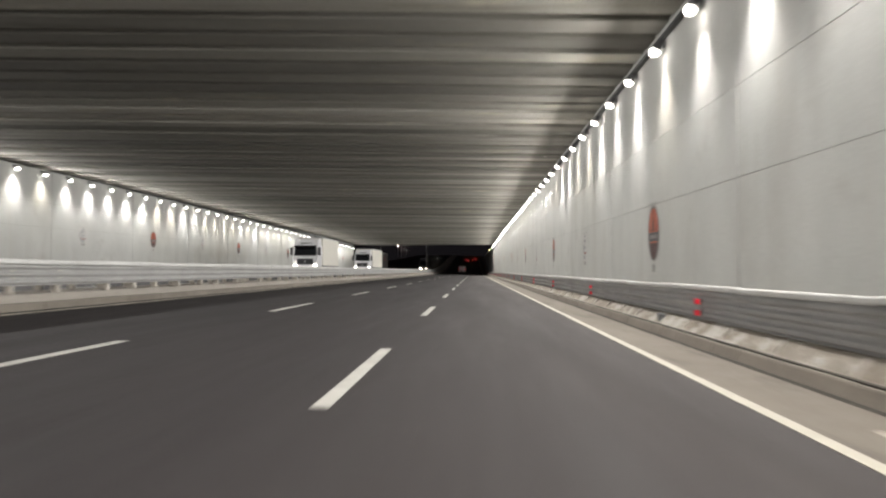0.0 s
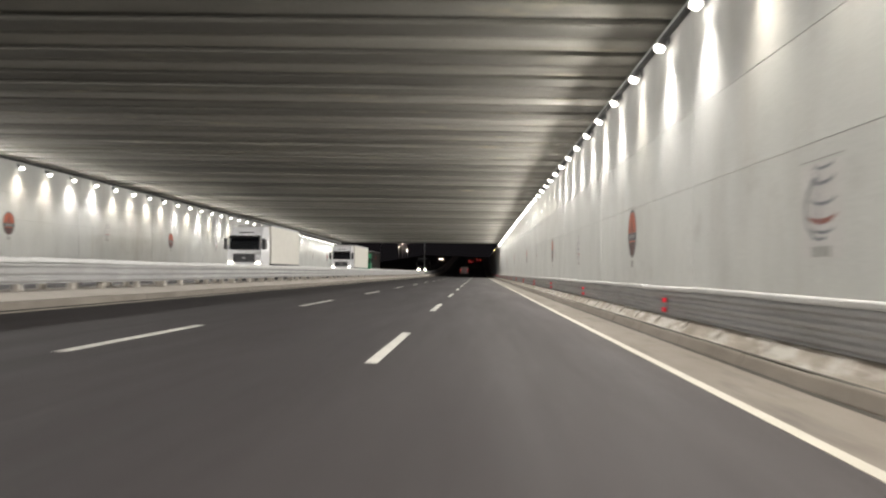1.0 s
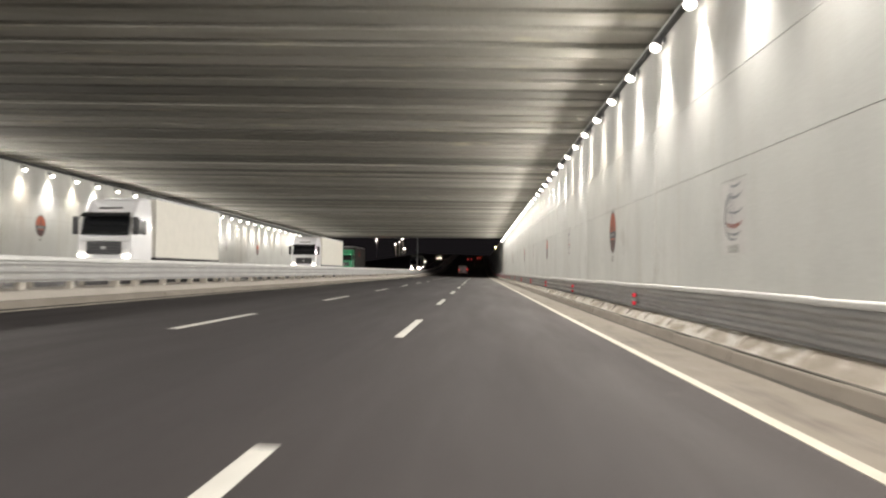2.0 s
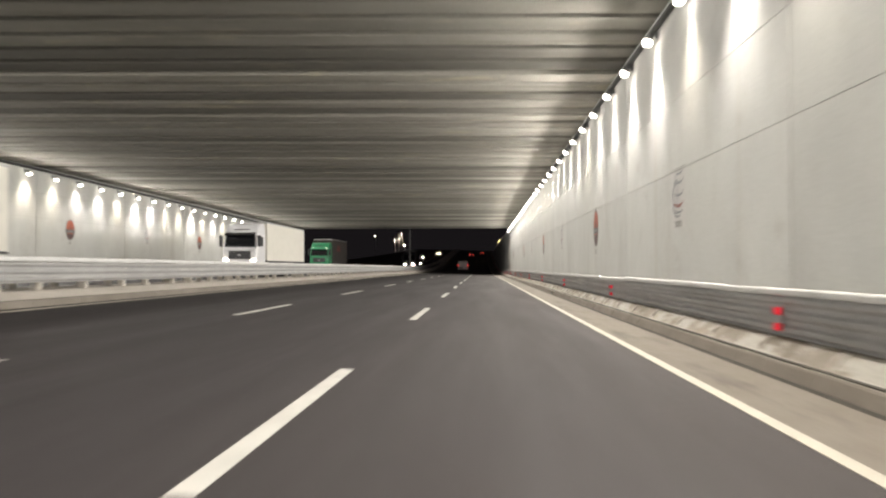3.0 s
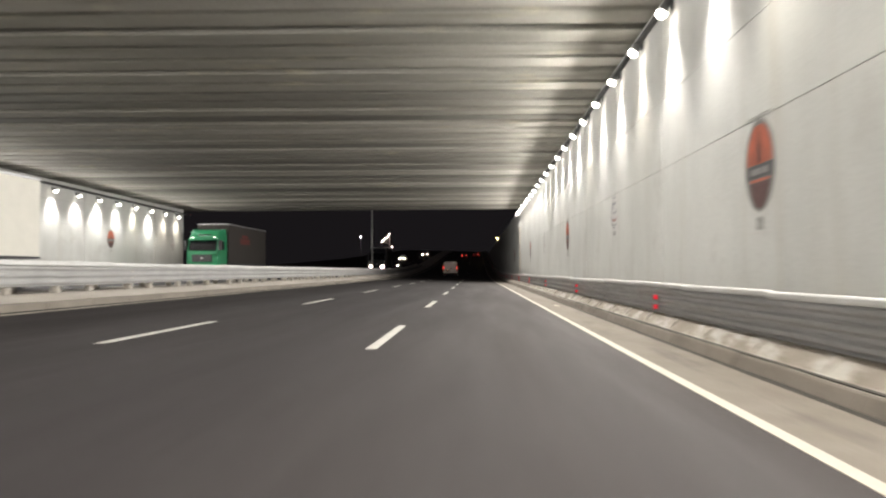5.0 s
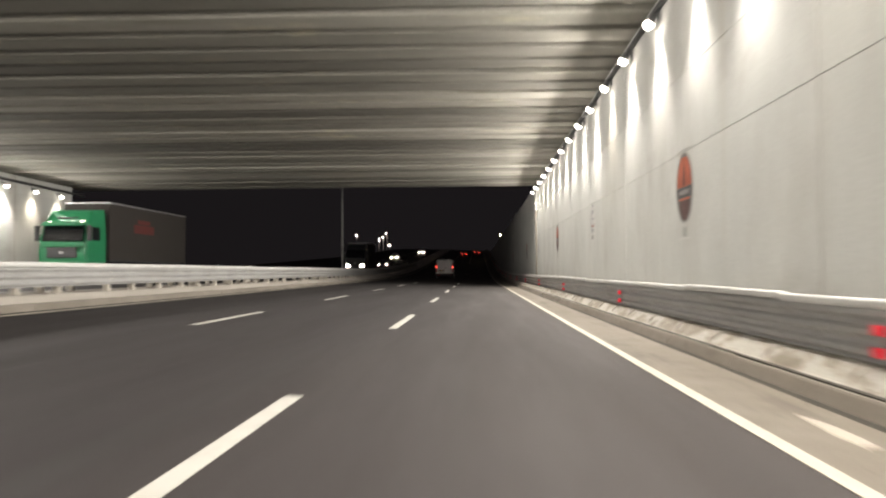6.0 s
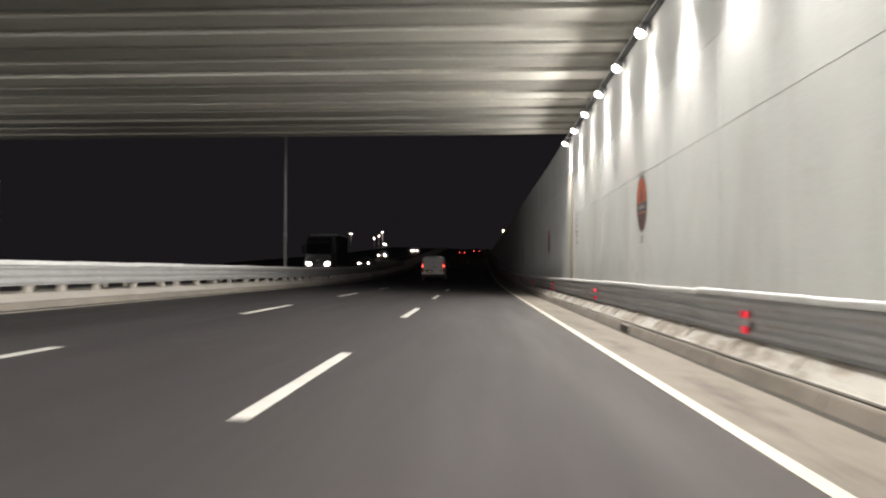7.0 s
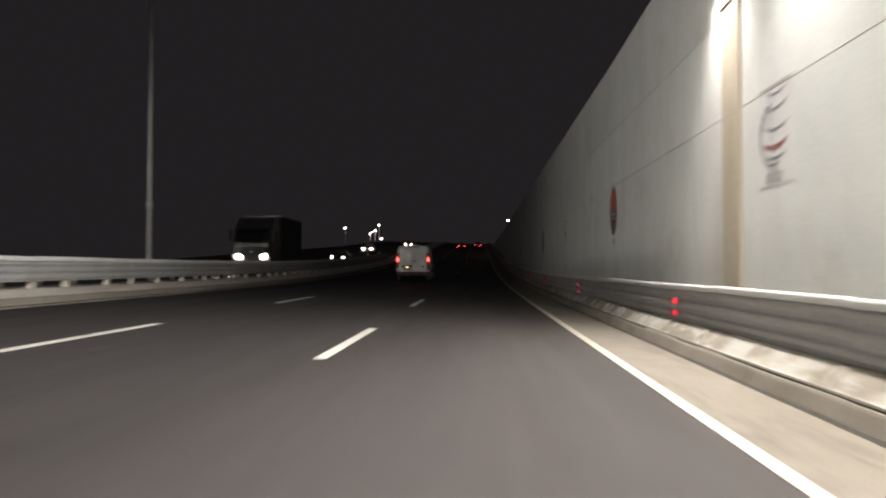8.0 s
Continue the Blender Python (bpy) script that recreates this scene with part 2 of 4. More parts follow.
BLACK_PLASTIC = paint("black_plastic", (0.03, 0.03, 0.032), 0.55, 0, 0, 0.3)
RUBBER = paint("tyre_rubber", (0.022, 0.021, 0.02), 0.85, 0, 0, 0.4)
RIM_METAL = paint("wheel_metal", (0.42, 0.42, 0.42), 0.4, 0.7, 0, 0.3)
GLASS_DARK = paint("dark_glazing", (0.012, 0.013, 0.015), 0.08, 0, 0.6, 0.05)
TAIL_ON = glowing("lit_tail_lamp", (1.0, 0.07, 0.05), 2.0)
TAIL_DULL = paint("red_lamp_plastic", (0.45, 0.02, 0.02), 0.2, 0, 0.6, 0.05)
HEAD_ON = glowing("lit_headlamp", (1.0, 0.86, 0.66), 60.0)
HEAD_DIM = glowing("dipped_headlamp", (1.0, 0.92, 0.78), 7.0)
GRILLE_GREY = paint("grille_grey", (0.10, 0.10, 0.105), 0.4, 0.4)
MARKER = glowing("lit_marker_lamp", (1.0, 0.9, 0.75), 6.0)
PLATE_MAT = paint("number_plate_white", (0.55, 0.52, 0.46), 0.4)
PLATE_LAMP = glowing("plate_lamp", (1.0, 0.55, 0.2), 4.0)
FAR_YELLOW = glowing("distant_yellow_light", (1.0, 0.8, 0.3), 25.0)
FAR_WHITE = glowing("distant_street_light", (1.0, 0.87, 0.70), 60.0)


# ------------------------------------------------------------ building helpers
def box(bm, x0, x1, y0, y1, z0, z1, bevel=0.0):
    vs = [bm.verts.new(c) for c in ((x0, y0, z0), (x1, y0, z0), (x1, y1, z0), (x0, y1, z0), (x0, y0, z1), (x1, y0, z1), (x1, y1, z1), (x0, y1, z1))]
    fs = [bm.faces.new([vs[i] for i in q]) for q in ((3, 2, 1, 0), (4, 5, 6, 7), (0, 1, 5, 4), (1, 2, 6, 5), (2, 3, 7, 6), (3, 0, 4, 7))]
    if bevel:
        es = list({e for f in fs for e in f.edges})
        bmesh.ops.bevel(bm, geom=es, offset=bevel, segments=2, affect="EDGES", profile=0.5)
    return bm


def fresh_box(*a, **k):
    return box(bmesh.new(), *a, **k)


def prism(bm, profile, stations, closed=True):
    """Sweep a cross-section (x, z) along y: stations gives (y, function or offset of z)."""
    rings = []
    for y, dz in stations:
        rings.append([bm.verts.new((x, y, z + dz)) for x, z in profile])
    n = len(profile)
    for a, b in zip(rings, rings[1:]):
        for i in range(n if closed else n - 1):
            j = (i + 1) % n
            bm.faces.new((a[i], a[j], b[j], b[i]))
    if closed:
        bm.faces.new(rings[0][::-1])
        bm.faces.new(rings[-1])
    bmesh.ops.recalc_face_normals(bm, faces=bm.faces[:])
    return bm


def loft(bm, rings, caps=True):
    vs = [[bm.verts.new(p) for p in r] for r in rings]
    n = len(rings[0])
    for a, b in zip(vs, vs[1:]):
        for i in range(n):
            j = (i + 1) % n
            bm.faces.new((a[i], a[j], b[j], b[i]))
    if caps:
        bm.faces.new(vs[0][::-1])
        bm.faces.new(vs[-1])
    bmesh.ops.recalc_face_normals(bm, faces=bm.faces[:])
    return bm


def disc(bm, r, depth, m, seg=20, r2=None):
    bmesh.ops.create_cone(bm, cap_ends=True, segments=seg, radius1=r, radius2=r if r2 is None else r2, depth=depth, matrix=m)
    return bm


def mesh_of(bm, name, material, smooth=False):
    me = bpy.data.meshes.new(name)
    if smooth:
        for f in bm.faces:
            f.smooth = True
    bm.to_mesh(me)
    bm.free()
    me.materials.append(material)
    return me


def part(name, bm, material, parent, label="", smooth=False):
    ob = new(name, mesh_of(bm, name, material, smooth))
    ob.parent = parent
    return tagged(ob, label)


def piece(name, me, parent, m=None):
    """One of many alike pieces, on shared mesh data."""
    ob = new(name, me)
    ob.parent = parent
    if m is not None:
        ob.matrix_basis = m
    return ob


def solid(name, bm, material, label, category, kind="", group="", smooth=False):
    return tagged(new(name, mesh_of(bm, name, material, smooth)), label, category, group, kind)


def holder(name, label, category, group="", kind="", at=(0, 0, 0)):
    ob = new(name)
    ob.location = at
    return tagged(ob, label, category, group, kind)


# ------------------------------------------------------------ ground and road
def build_ground():
    bm = bmesh.new()
    # the strip under the road climbs with it on a bank; the land beside stays low
    cols = [(-2500, 0.2, 0), (-75, 0.2, 0), (-31, road_z(-31) - 0.06, 1), (3, road_z(3) - 0.06, 1), (30, -0.15, 0), (2500, -0.15, 0)]
    rows = [[bm.verts.new((x, y, z + k * climb(min(y, 900)))) for x, z, k in cols] for y in [-300] + ALONG + [4500]]
    for a, b in zip(rows, rows[1:]):
        for i in range(len(cols) - 1):
            bm.faces.new((a[i], a[i + 1], b[i + 1], b[i]))
    bmesh.ops.recalc_face_normals(bm, faces=bm.faces[:])
    for f in bm.faces:
        if f.normal.z < 0:
            f.normal_flip()
    solid("ground", bm, SOIL, "dark bare ground at night", "ground", "structure")


def slab_x(x0, x1, y0, y1, lift, thick):
    """A slab that follows the crossfall."""
    bm = bmesh.new()
    prism(bm, [(x0, road_z(x0) + lift), (x1, road_z(x1) + lift), (x1, road_z(x1) + lift - thick), (x0, road_z(x0) + lift - thick)],
          [(y, climb(y)) for y in ([y0] + [a for a in ALONG if y0 < a < y1] + [y1])])
    return bm


def long_box(x0, x1, y0, y1, z0, z1):
    """A long bar that follows the climb."""
    return prism(bmesh.new(), [(x0, z0), (x1, z0), (x1, z1), (x0, z1)], [(y, climb(y)) for y in ([y0] + [a for a in ALONG if y0 < a < y1] + [y1])])


def build_road():
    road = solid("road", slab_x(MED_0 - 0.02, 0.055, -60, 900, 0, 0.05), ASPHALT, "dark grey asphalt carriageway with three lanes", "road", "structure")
    opposite = solid("road_opposite", slab_x(WALL_L, MED_1 + 0.02, -60, 900, 0, 0.05), ASPHALT, "dark grey asphalt of the oncoming carriageway", "road", "structure")
    solid("gutter", slab_x(0.057, 1.05, -60, 900, 0.002, 0.05), GUTTER_MAT, "stained beige concrete strip beside the road edge line", "gutter", "structure")
    for x, name in ((0.0, "edge_line"), (-10.98, "edge_line")):
        part(name, slab_x(x - 0.078, x + 0.05, -60, 420, 0.006, 0.008), LINE_MAT, road, "solid white edge line")
    dash = mesh_of(slab_x(-0.07, 0.07, 0, 4.40, 0.006, 0.008), "lane_dash", DASH_MAT)
    for k in range(-3, 32):
        piece("lane_dash", dash, road, pose(-LANE, 5.83 + 12 * k, road_z(-LANE) + climb(5.83 + 12 * k), slope(5.83 + 12 * k)))
        piece("lane_dash", dash, road, pose(-2 * LANE, 5.75 + 11.97 * k, road_z(-2 * LANE) + climb(5.75 + 11.97 * k), slope(5.75 + 11.97 * k)))
    # pale spills of dried cement on the gutter
    for cx, cy, ln, wd in ((0.55, 5.2, 1.1, 0.13), (0.56, 129.5, 1.3, 0.16)):
        bm = bmesh.new()
        rim = []
        for i in range(22):
            a = 2 * math.pi * i / 22
            k = 1 + 0.45 * noise.noise((2.3 * math.cos(a) + cy, 2.3 * math.sin(a), 1.0))
            rim.append((cx + 0.5 * wd * k * math.cos(a), cy + 0.5 * ln * k * math.sin(a)))
        lo = [bm.verts.new((px, py, road_z(px) + 0.001)) for px, py in rim]
        hi = [bm.verts.new((cx + 0.8 * (px - cx), cy + 0.8 * (py - cy), road_z(px) + 0.009)) for px, py in rim]
        for i in range(22):
            bm.faces.new((lo[i], lo[(i + 1) % 22], hi[(i + 1) % 22], hi[i]))
        bm.faces.new(hi)
        bmesh.ops.recalc_face_normals(bm, faces=bm.faces[:])
        solid("cement_spill", bm, PALE_SPILL, "pale spill of dried cement on the gutter", "spill", "structure")
    for k in range(-3, 32):
        piece("lane_dash", dash, opposite, pose(-17.3, 3.0 + 12 * k, road_z(-17.3) + climb(3.0 + 12 * k), slope(3.0 + 12 * k)))
        piece("lane_dash", dash, opposite, pose(-20.9, 3.0 + 12 * k, road_z(-20.9) + climb(3.0 + 12 * k), slope(3.0 + 12 * k)))


def build_kerbs():
    """Kerbstones one by one beside the near lane, and the raised aprons that carry the rails."""
    apron = solid("apron", prism(bmesh.new(), [(1.105, -0.1), (1.105, 0.125), (1.13, 0.143), (1.185, 0.150), (1.365, 0.305), (1.385, 0.322), (WALL_R + 0.02, 0.33), (WALL_R + 0.02, -0.1)], [(y, climb(y)) for y in ALONG if y < 481]), APRON_MAT, "pale dusty concrete apron under the guard rail", "apron", "structure")
    solid("dirt_strip", long_box(1.042, 1.104, -60, 420, -0.1, 0.160), SOIL, "dark dirt in the joint behind the kerb", "dirt", "structure")
    kerb = holder("kerb", "worn beige concrete kerb beside the gutter", "kerb", kind="structure")
    stone = prism(bmesh.new(), [(0.935, -0.08), (0.95, 0.005), (1.005, 0.125), (1.02, 0.145), (1.04, 0.15), (1.04, -0.08)], [(0.004, 0), (0.994, 0)])
    me = mesh_of(stone, "kerbstone", KERB_MAT)
    for k in range(-20, 225):
        sunk = random.choice((0, 0, 0, 0, 0, 0.003, 0.006))
        piece("kerbstone", me, kerb, pose(random.uniform(-0.006, 0.004), k * 1.0, climb(k) - sunk + random.uniform(-0.006, 0.004), slope(k) + random.uniform(-0.2, 0.2), random.uniform(-0.25, 0.25), random.uniform(-0.2, 0.2)))
    # uneven dark strip that stands in for the shadow at the kerb's foot
    rng = random.Random(11)
    bm = bmesh.new()
    rows = []
    y = -60.0
    while y < 300:
        w = 0.006 + 0.016 * max(0.0, noise.noise((0.31 * y, 2.0, 0.0)) + 0.55) + rng.uniform(0, 0.008)
        h = 0.012 + 0.4 * w
        rows.append([bm.verts.new((px, y, pz + climb(y))) for px, pz in ((0.93 - w, -0.030), (0.93 - w, road_z(0.9) + 0.004), (0.945, road_z(0.94) + 0.006 + h), (0.975, road_z(0.94) + 0.008 + h), (0.975, -0.03))])
        y += 0.6
    for a, b in zip(rows, rows[1:]):
        for i in range(5):
            bm.faces.new((a[i], a[(i + 1) % 5], b[(i + 1) % 5], b[i]))
    bmesh.ops.recalc_face_normals(bm, faces=bm.faces[:])
    solid("foot_shade", bm, SOIL, "dark strip modelled as the shade along the foot of the kerb", "dirt", "structure")
    far = solid("kerb_far", long_box(0.95, 1.04, 225, 420, -0.08, 0.15), KERB_MAT, "worn beige concrete kerb", "kerb", "structure")
    z = road_z(MED_0)
    med = solid("median", prism(bmesh.new(), [(MED_0 - 0.19, 0.1), (MED_0 - 0.19, z + 0.15), (MED_0 - 0.75, z + 0.29), (MED_1 + 0.6, z + 0.29), (MED_1 + 0.19, z + 0.23), (MED_1 + 0.19, 0.1)], [(y, climb(y)) for y in ALONG if y < 481]), MEDIAN_MAT, "pale concrete median strip between the carriageways", "median", "structure")
    mk = holder("median_kerb", "worn beige concrete kerb along the median", "kerb", kind="structure")
    me = mesh_of(fresh_box(MED_0 - 0.188, MED_0, 0.004, 1.994, z - 0.12, z + 0.16, bevel=0.018), "kerbstone", KERB_DARK)
    for k in range(-12, 150):
        piece("kerbstone", me, mk, pose(random.uniform(-0.006, 0.006), k * 2.0, climb(k * 2.0) + random.uniform(-0.006, 0.005), slope(k * 2.0)))
    solid("median_kerb_opposite", long_box(MED_1, MED_1 + 0.188, -60, 420, 0.2, road_z(MED_1) + 0.16), KERB_MAT, "worn concrete kerb on the far side of the median", "kerb", "structure")


def build_kerb_details():
    """Drain inlets set into the kerb face, and a dark box on the strip under the rail."""
    inlet = None
    for y in (96.4, 159.3):
        if inlet is None:
            inlet = holder("drain_inlet", "dark drain inlet with iron bars in the kerb", "drain", "kerb drains", at=(0.93, y, road_z(0.93)))
            bm = fresh_box(0.0, 0.12, -0.36, -0.30, 0.0, 0.160, bevel=0.008)
            box(bm, 0.0, 0.12, 0.30, 0.36, 0.0, 0.160)
            box(bm, 0.0, 0.12, -0.299, 0.299, 0.140, 0.162)
            part("frame", bm, KERB_DARK, inlet, "worn concrete frame")
            part("opening", fresh_box(0.008, 0.075, -0.298, 0.298, 0.004, 0.138), BLACK_PLASTIC, inlet, "black opening")
            for i in range(5):
                part("bar", fresh_box(0.0, 0.007, -0.25 + i * 0.12, -0.232 + i * 0.12, 0.006, 0.138), HOUSING, inlet)
        else:
            copy_thing(inlet, pose(0.93, y, road_z(0.93)))
    cab = holder("cable_box", "dark grey cable box on the strip under the guard rail", "cable box", at=(1.20, 15.1, 0.146))
    part("body", fresh_box(0.0, 0.11, -0.11, 0.11, 0.0, 0.15, bevel=0.01), HOUSING, cab)
    part("lid", fresh_box(-0.008, 0.115, -0.12, 0.12, 0.151, 0.168, bevel=0.004), HOUSING, cab)


# ------------------------------------------------------------ walls and ceiling
def build_walls():
    courses = [(-0.3, 3.24), (3.24, 4.80), (4.80, 7.6)]
    for name, face, side in (("wall_right", WALL_R, 1), ("wall_left", WALL_L, -1)):
        lift = 0 if side > 0 else 0.9
        bm = bmesh.new()
        st = [(Y0 - 20 + 12.0 * i, 0) for i in range(40 if side > 0 else 20)]
        if side < 0:
            st[-1] = (LEFT_END, 0)
        a, b = face + side * 0.014, face + side * 0.7
        prism(bm, [(a, -0.5), (b, -0.5), (b, 6.9), (a, 6.9)], st)
        wall = solid(name, bm, CONCRETE_BACK, "tall pale concrete panel wall of the underpass with drip stains", "wall", "structure")
        for i in range(-4, 34):
            ya, yb = 1.2 + 12.0 * i + 0.025, 1.2 + 12.0 * (i + 1) - 0.025
            if side < 0:
                if ya > LEFT_END:
                    continue
                yb = min(yb, LEFT_END)
            for c, (za, zb) in enumerate(courses):
                low = -0.3 if c == 0 else za + 0.006
                vs = []
                bm = bmesh.new()
                for y in (ya, 0.5 * (ya + yb), yb):
                    dz = (course_z(y) if c > 0 else 0) + lift
                    dt = course_z(y) + lift
                    top = 6.98 if c == 2 else zb + dt - 0.006
                    if c == 2 and y < PORTAL + 4:
                        top = soffit_z(y) - 0.02 + (left_rise(y) if side < 0 else 0)
                    vs.append([(face, y, low + dz), (face, y, top), (face + side * 0.035, y, top), (face + side * 0.035, y, low + dz)])
                loft(bm, vs)
                part("panel", bm, CONCRETE_WALL, wall)


def build_ceiling():
    bm = bmesh.new()
    y, pitch = PORTAL - 0.98, 1.35
    xa, xb = WALL_L - 0.6, WALL_R + 0.6
    rows, rng = [], random.Random(4)
    while y > Y0 - 14:
        z = soffit_z(y + 0.5) + rng.uniform(-0.035, 0.035)
        w = 0.97 + rng.uniform(-0.03, 0.03)
        prof = [(0.0, z + 0.02), (0.03, z), (w - 0.03, z), (w, z + 0.02), (w, z + 0.16), (w - 0.26, z + 0.26), (w - 0.30, z + 0.62), (0.30, z + 0.62), (0.26, z + 0.26), (0.0, z + 0.16)]
        ring = [[bm.verts.new((x, y + py, pz + up)) for py, pz in prof] for x, up in ((xa, left_rise(y)), (xb, 0))]
        n = len(prof)
        for i in range(n):
            j = (i + 1) % n
            bm.faces.new((ring[0][i], ring[0][j], ring[1][j], ring[1][i]))
        bm.faces.new(ring[0][::-1])
        bm.faces.new(ring[1])
        rows.append(y)
        y -= pitch
    bmesh.ops.recalc_face_normals(bm, faces=bm.faces[:])
    slab = [(s, soffit_z(s) + 0.60) for s in [PORTAL + 0.02 - 12 * i for i in range(20)]]
    lo = [[bm.verts.new((x, s, z + up)) for x, up in ((xa, left_rise(s)), (xb, 0))] for s, z in slab]
    hi = [[bm.verts.new((x, s, z + up + 0.35)) for x, up in ((xa, left_rise(s)), (xb, 0))] for s, z in slab]
    for a, b in zip(lo, lo[1:]):
        bm.faces.new((a[0], b[0], b[1], a[1]))
    for a, b in zip(hi, hi[1:]):
        bm.faces.new((a[0], a[1], b[1], b[0]))
    bm.faces.new((lo[0][0], lo[0][1], hi[0][1], hi[0][0]))
    solid("ceiling", bm, CONCRETE_BEAM, "grey concrete ceiling of close-set crosswise beams", "ceiling", "structure")
    # added wall across the road behind the start, never in view
    solid("unseen_end_wall", fresh_box(WALL_L - 0.7, WALL_R + 0.7, Y0 - 14.6, Y0 - 14.2, -0.5, 8), CONCRETE_BACK, "unseen plain concrete wall added to close the underpass behind", "wall", "structure")


# ------------------------------------------------------------ guard rails
def thrie_profile(x, z0, z1, side, depth=0.048):
    """The corrugated section of a three-wave beam, open sheet with thickness."""
    n = 36
    front, back = [], []
    for i in range(n + 1):
        u = i / n
        w = 0.5 - 0.5 * math.cos(u * 3 * 2 * math.pi)
        w = min(1, max(0, (w - 0.15) * 1.45))
        front.append((x + side * (depth * (1 - w)), z0 + (z1 - z0) * u))
        back.append((x + side * (depth * (1 - w) + 0.004), z0 + (z1 - z0) * u))
    return front + back[::-1]


def build_rail(name, x, z0, z1, base, side, beam_mat, spacing, phase, label, cap_up=0.0, sag=0.008, foot=False):
    """side: +1 when the posts stand towards +x behind the beam."""
    rail = holder(name, label, "guard rail", group="guard rails")
    step = spacing * 2
    sheet = mesh_of(prism(bmesh.new(), thrie_profile(x, z0, z1, side), [(0, 0), (step * 0.5, 0.0), (step + 0.06, 0)]), "beam", beam_mat)
    bm = fresh_box(*sorted((x - side * 0.02, x + side * 0.085)), 0, step - 0.004, z1 - 0.03, z1 + 0.085 + cap_up, bevel=0.025)
    cap = mesh_of(bm, "top_rail", CAP_MAT)
    post_bm = bmesh.new()
    xa, xb = sorted((x + side * 0.09, x + side * 0.25))
    box(post_bm, xa, xb, -0.05, -0.042, base, z1 - 0.02)
    box(post_bm, xa, xa + 0.008, -0.041, 0.05, base, z1 - 0.02)
    box(post_bm, xb - 0.008, xb, -0.041, 0.05, base, z1 - 0.02)
    # spacer block between the post and the beam
    box(post_bm, *sorted((x + side * 0.054, x + side * 0.089)), -0.06, 0.06, z0 + 0.06, z1 - 0.08)
    if foot:
        # pale flared foot that stands on the strip in front of the plinth
        loft(post_bm, [[(fx, fy, fz) for fx, fz in ((1.175, 0.135), (1.385, 0.135), (1.385, z0 - 0.004), (1.335, z0 - 0.004), (1.24, 0.235))] for fy in (-0.045, 0.045)])
    post = mesh_of(post_bm, "post", FOOT_MAT if foot else POST_MAT)
    bolt_bm = bmesh.new()
    disc(bolt_bm, 0.02, 0.012, Matrix.Translation((x, 0, z0 + (z1 - z0) * 0.335)) @ Matrix.Rotation(math.pi / 2, 4, "Y"), 8)
    bolt = mesh_of(bolt_bm, "bolt", STEEL)
    for k in range(-8, 72):
        y = phase + k * step
        tilt = random.uniform(-0.10, 0.10)
        piece("beam", sheet, rail, pose(0, y, climb(y) + random.uniform(-0.008, 0.008), slope(y) + tilt * 0.6, 0, 0))
        piece("top_rail", cap, rail, pose(random.uniform(-0.006, 0.006), y, climb(y) + random.uniform(-sag, sag), slope(y) + tilt * 0.6 + random.uniform(-20, 20) * sag, 0, 0))
        for h in (0, 1):
            piece("post", post, rail, pose(0, y + h * spacing, climb(y + h * spacing), 0, 0, random.uniform(-2, 2)))
        for up in (0.0, 0.335 * (z1 - z0)):
            piece("bolt", bolt, rail, pose(side * 0.055, y + 0.03, climb(y) + up))
    return rail


def build_reflectors():
    for k in range(-6, 22):
        y = 83.47 + 11.74 * k
        ref = holder("rail_reflector", "pair of red reflectors on the guard rail", "reflector", "red rail reflectors", at=(1.39, y, 0.535 + climb(y)))
        part("backplate", fresh_box(-0.004, 0.01, -0.045, 0.065, -0.17, 0.145, bevel=0.003), STEEL, ref)
        for z in (-0.14, 0.045):
            part("reflector", fresh_box(-0.085, -0.005, -0.055, 0.03, z, z + 0.09, bevel=0.01), RED_REFLECTOR, ref, "red reflector")


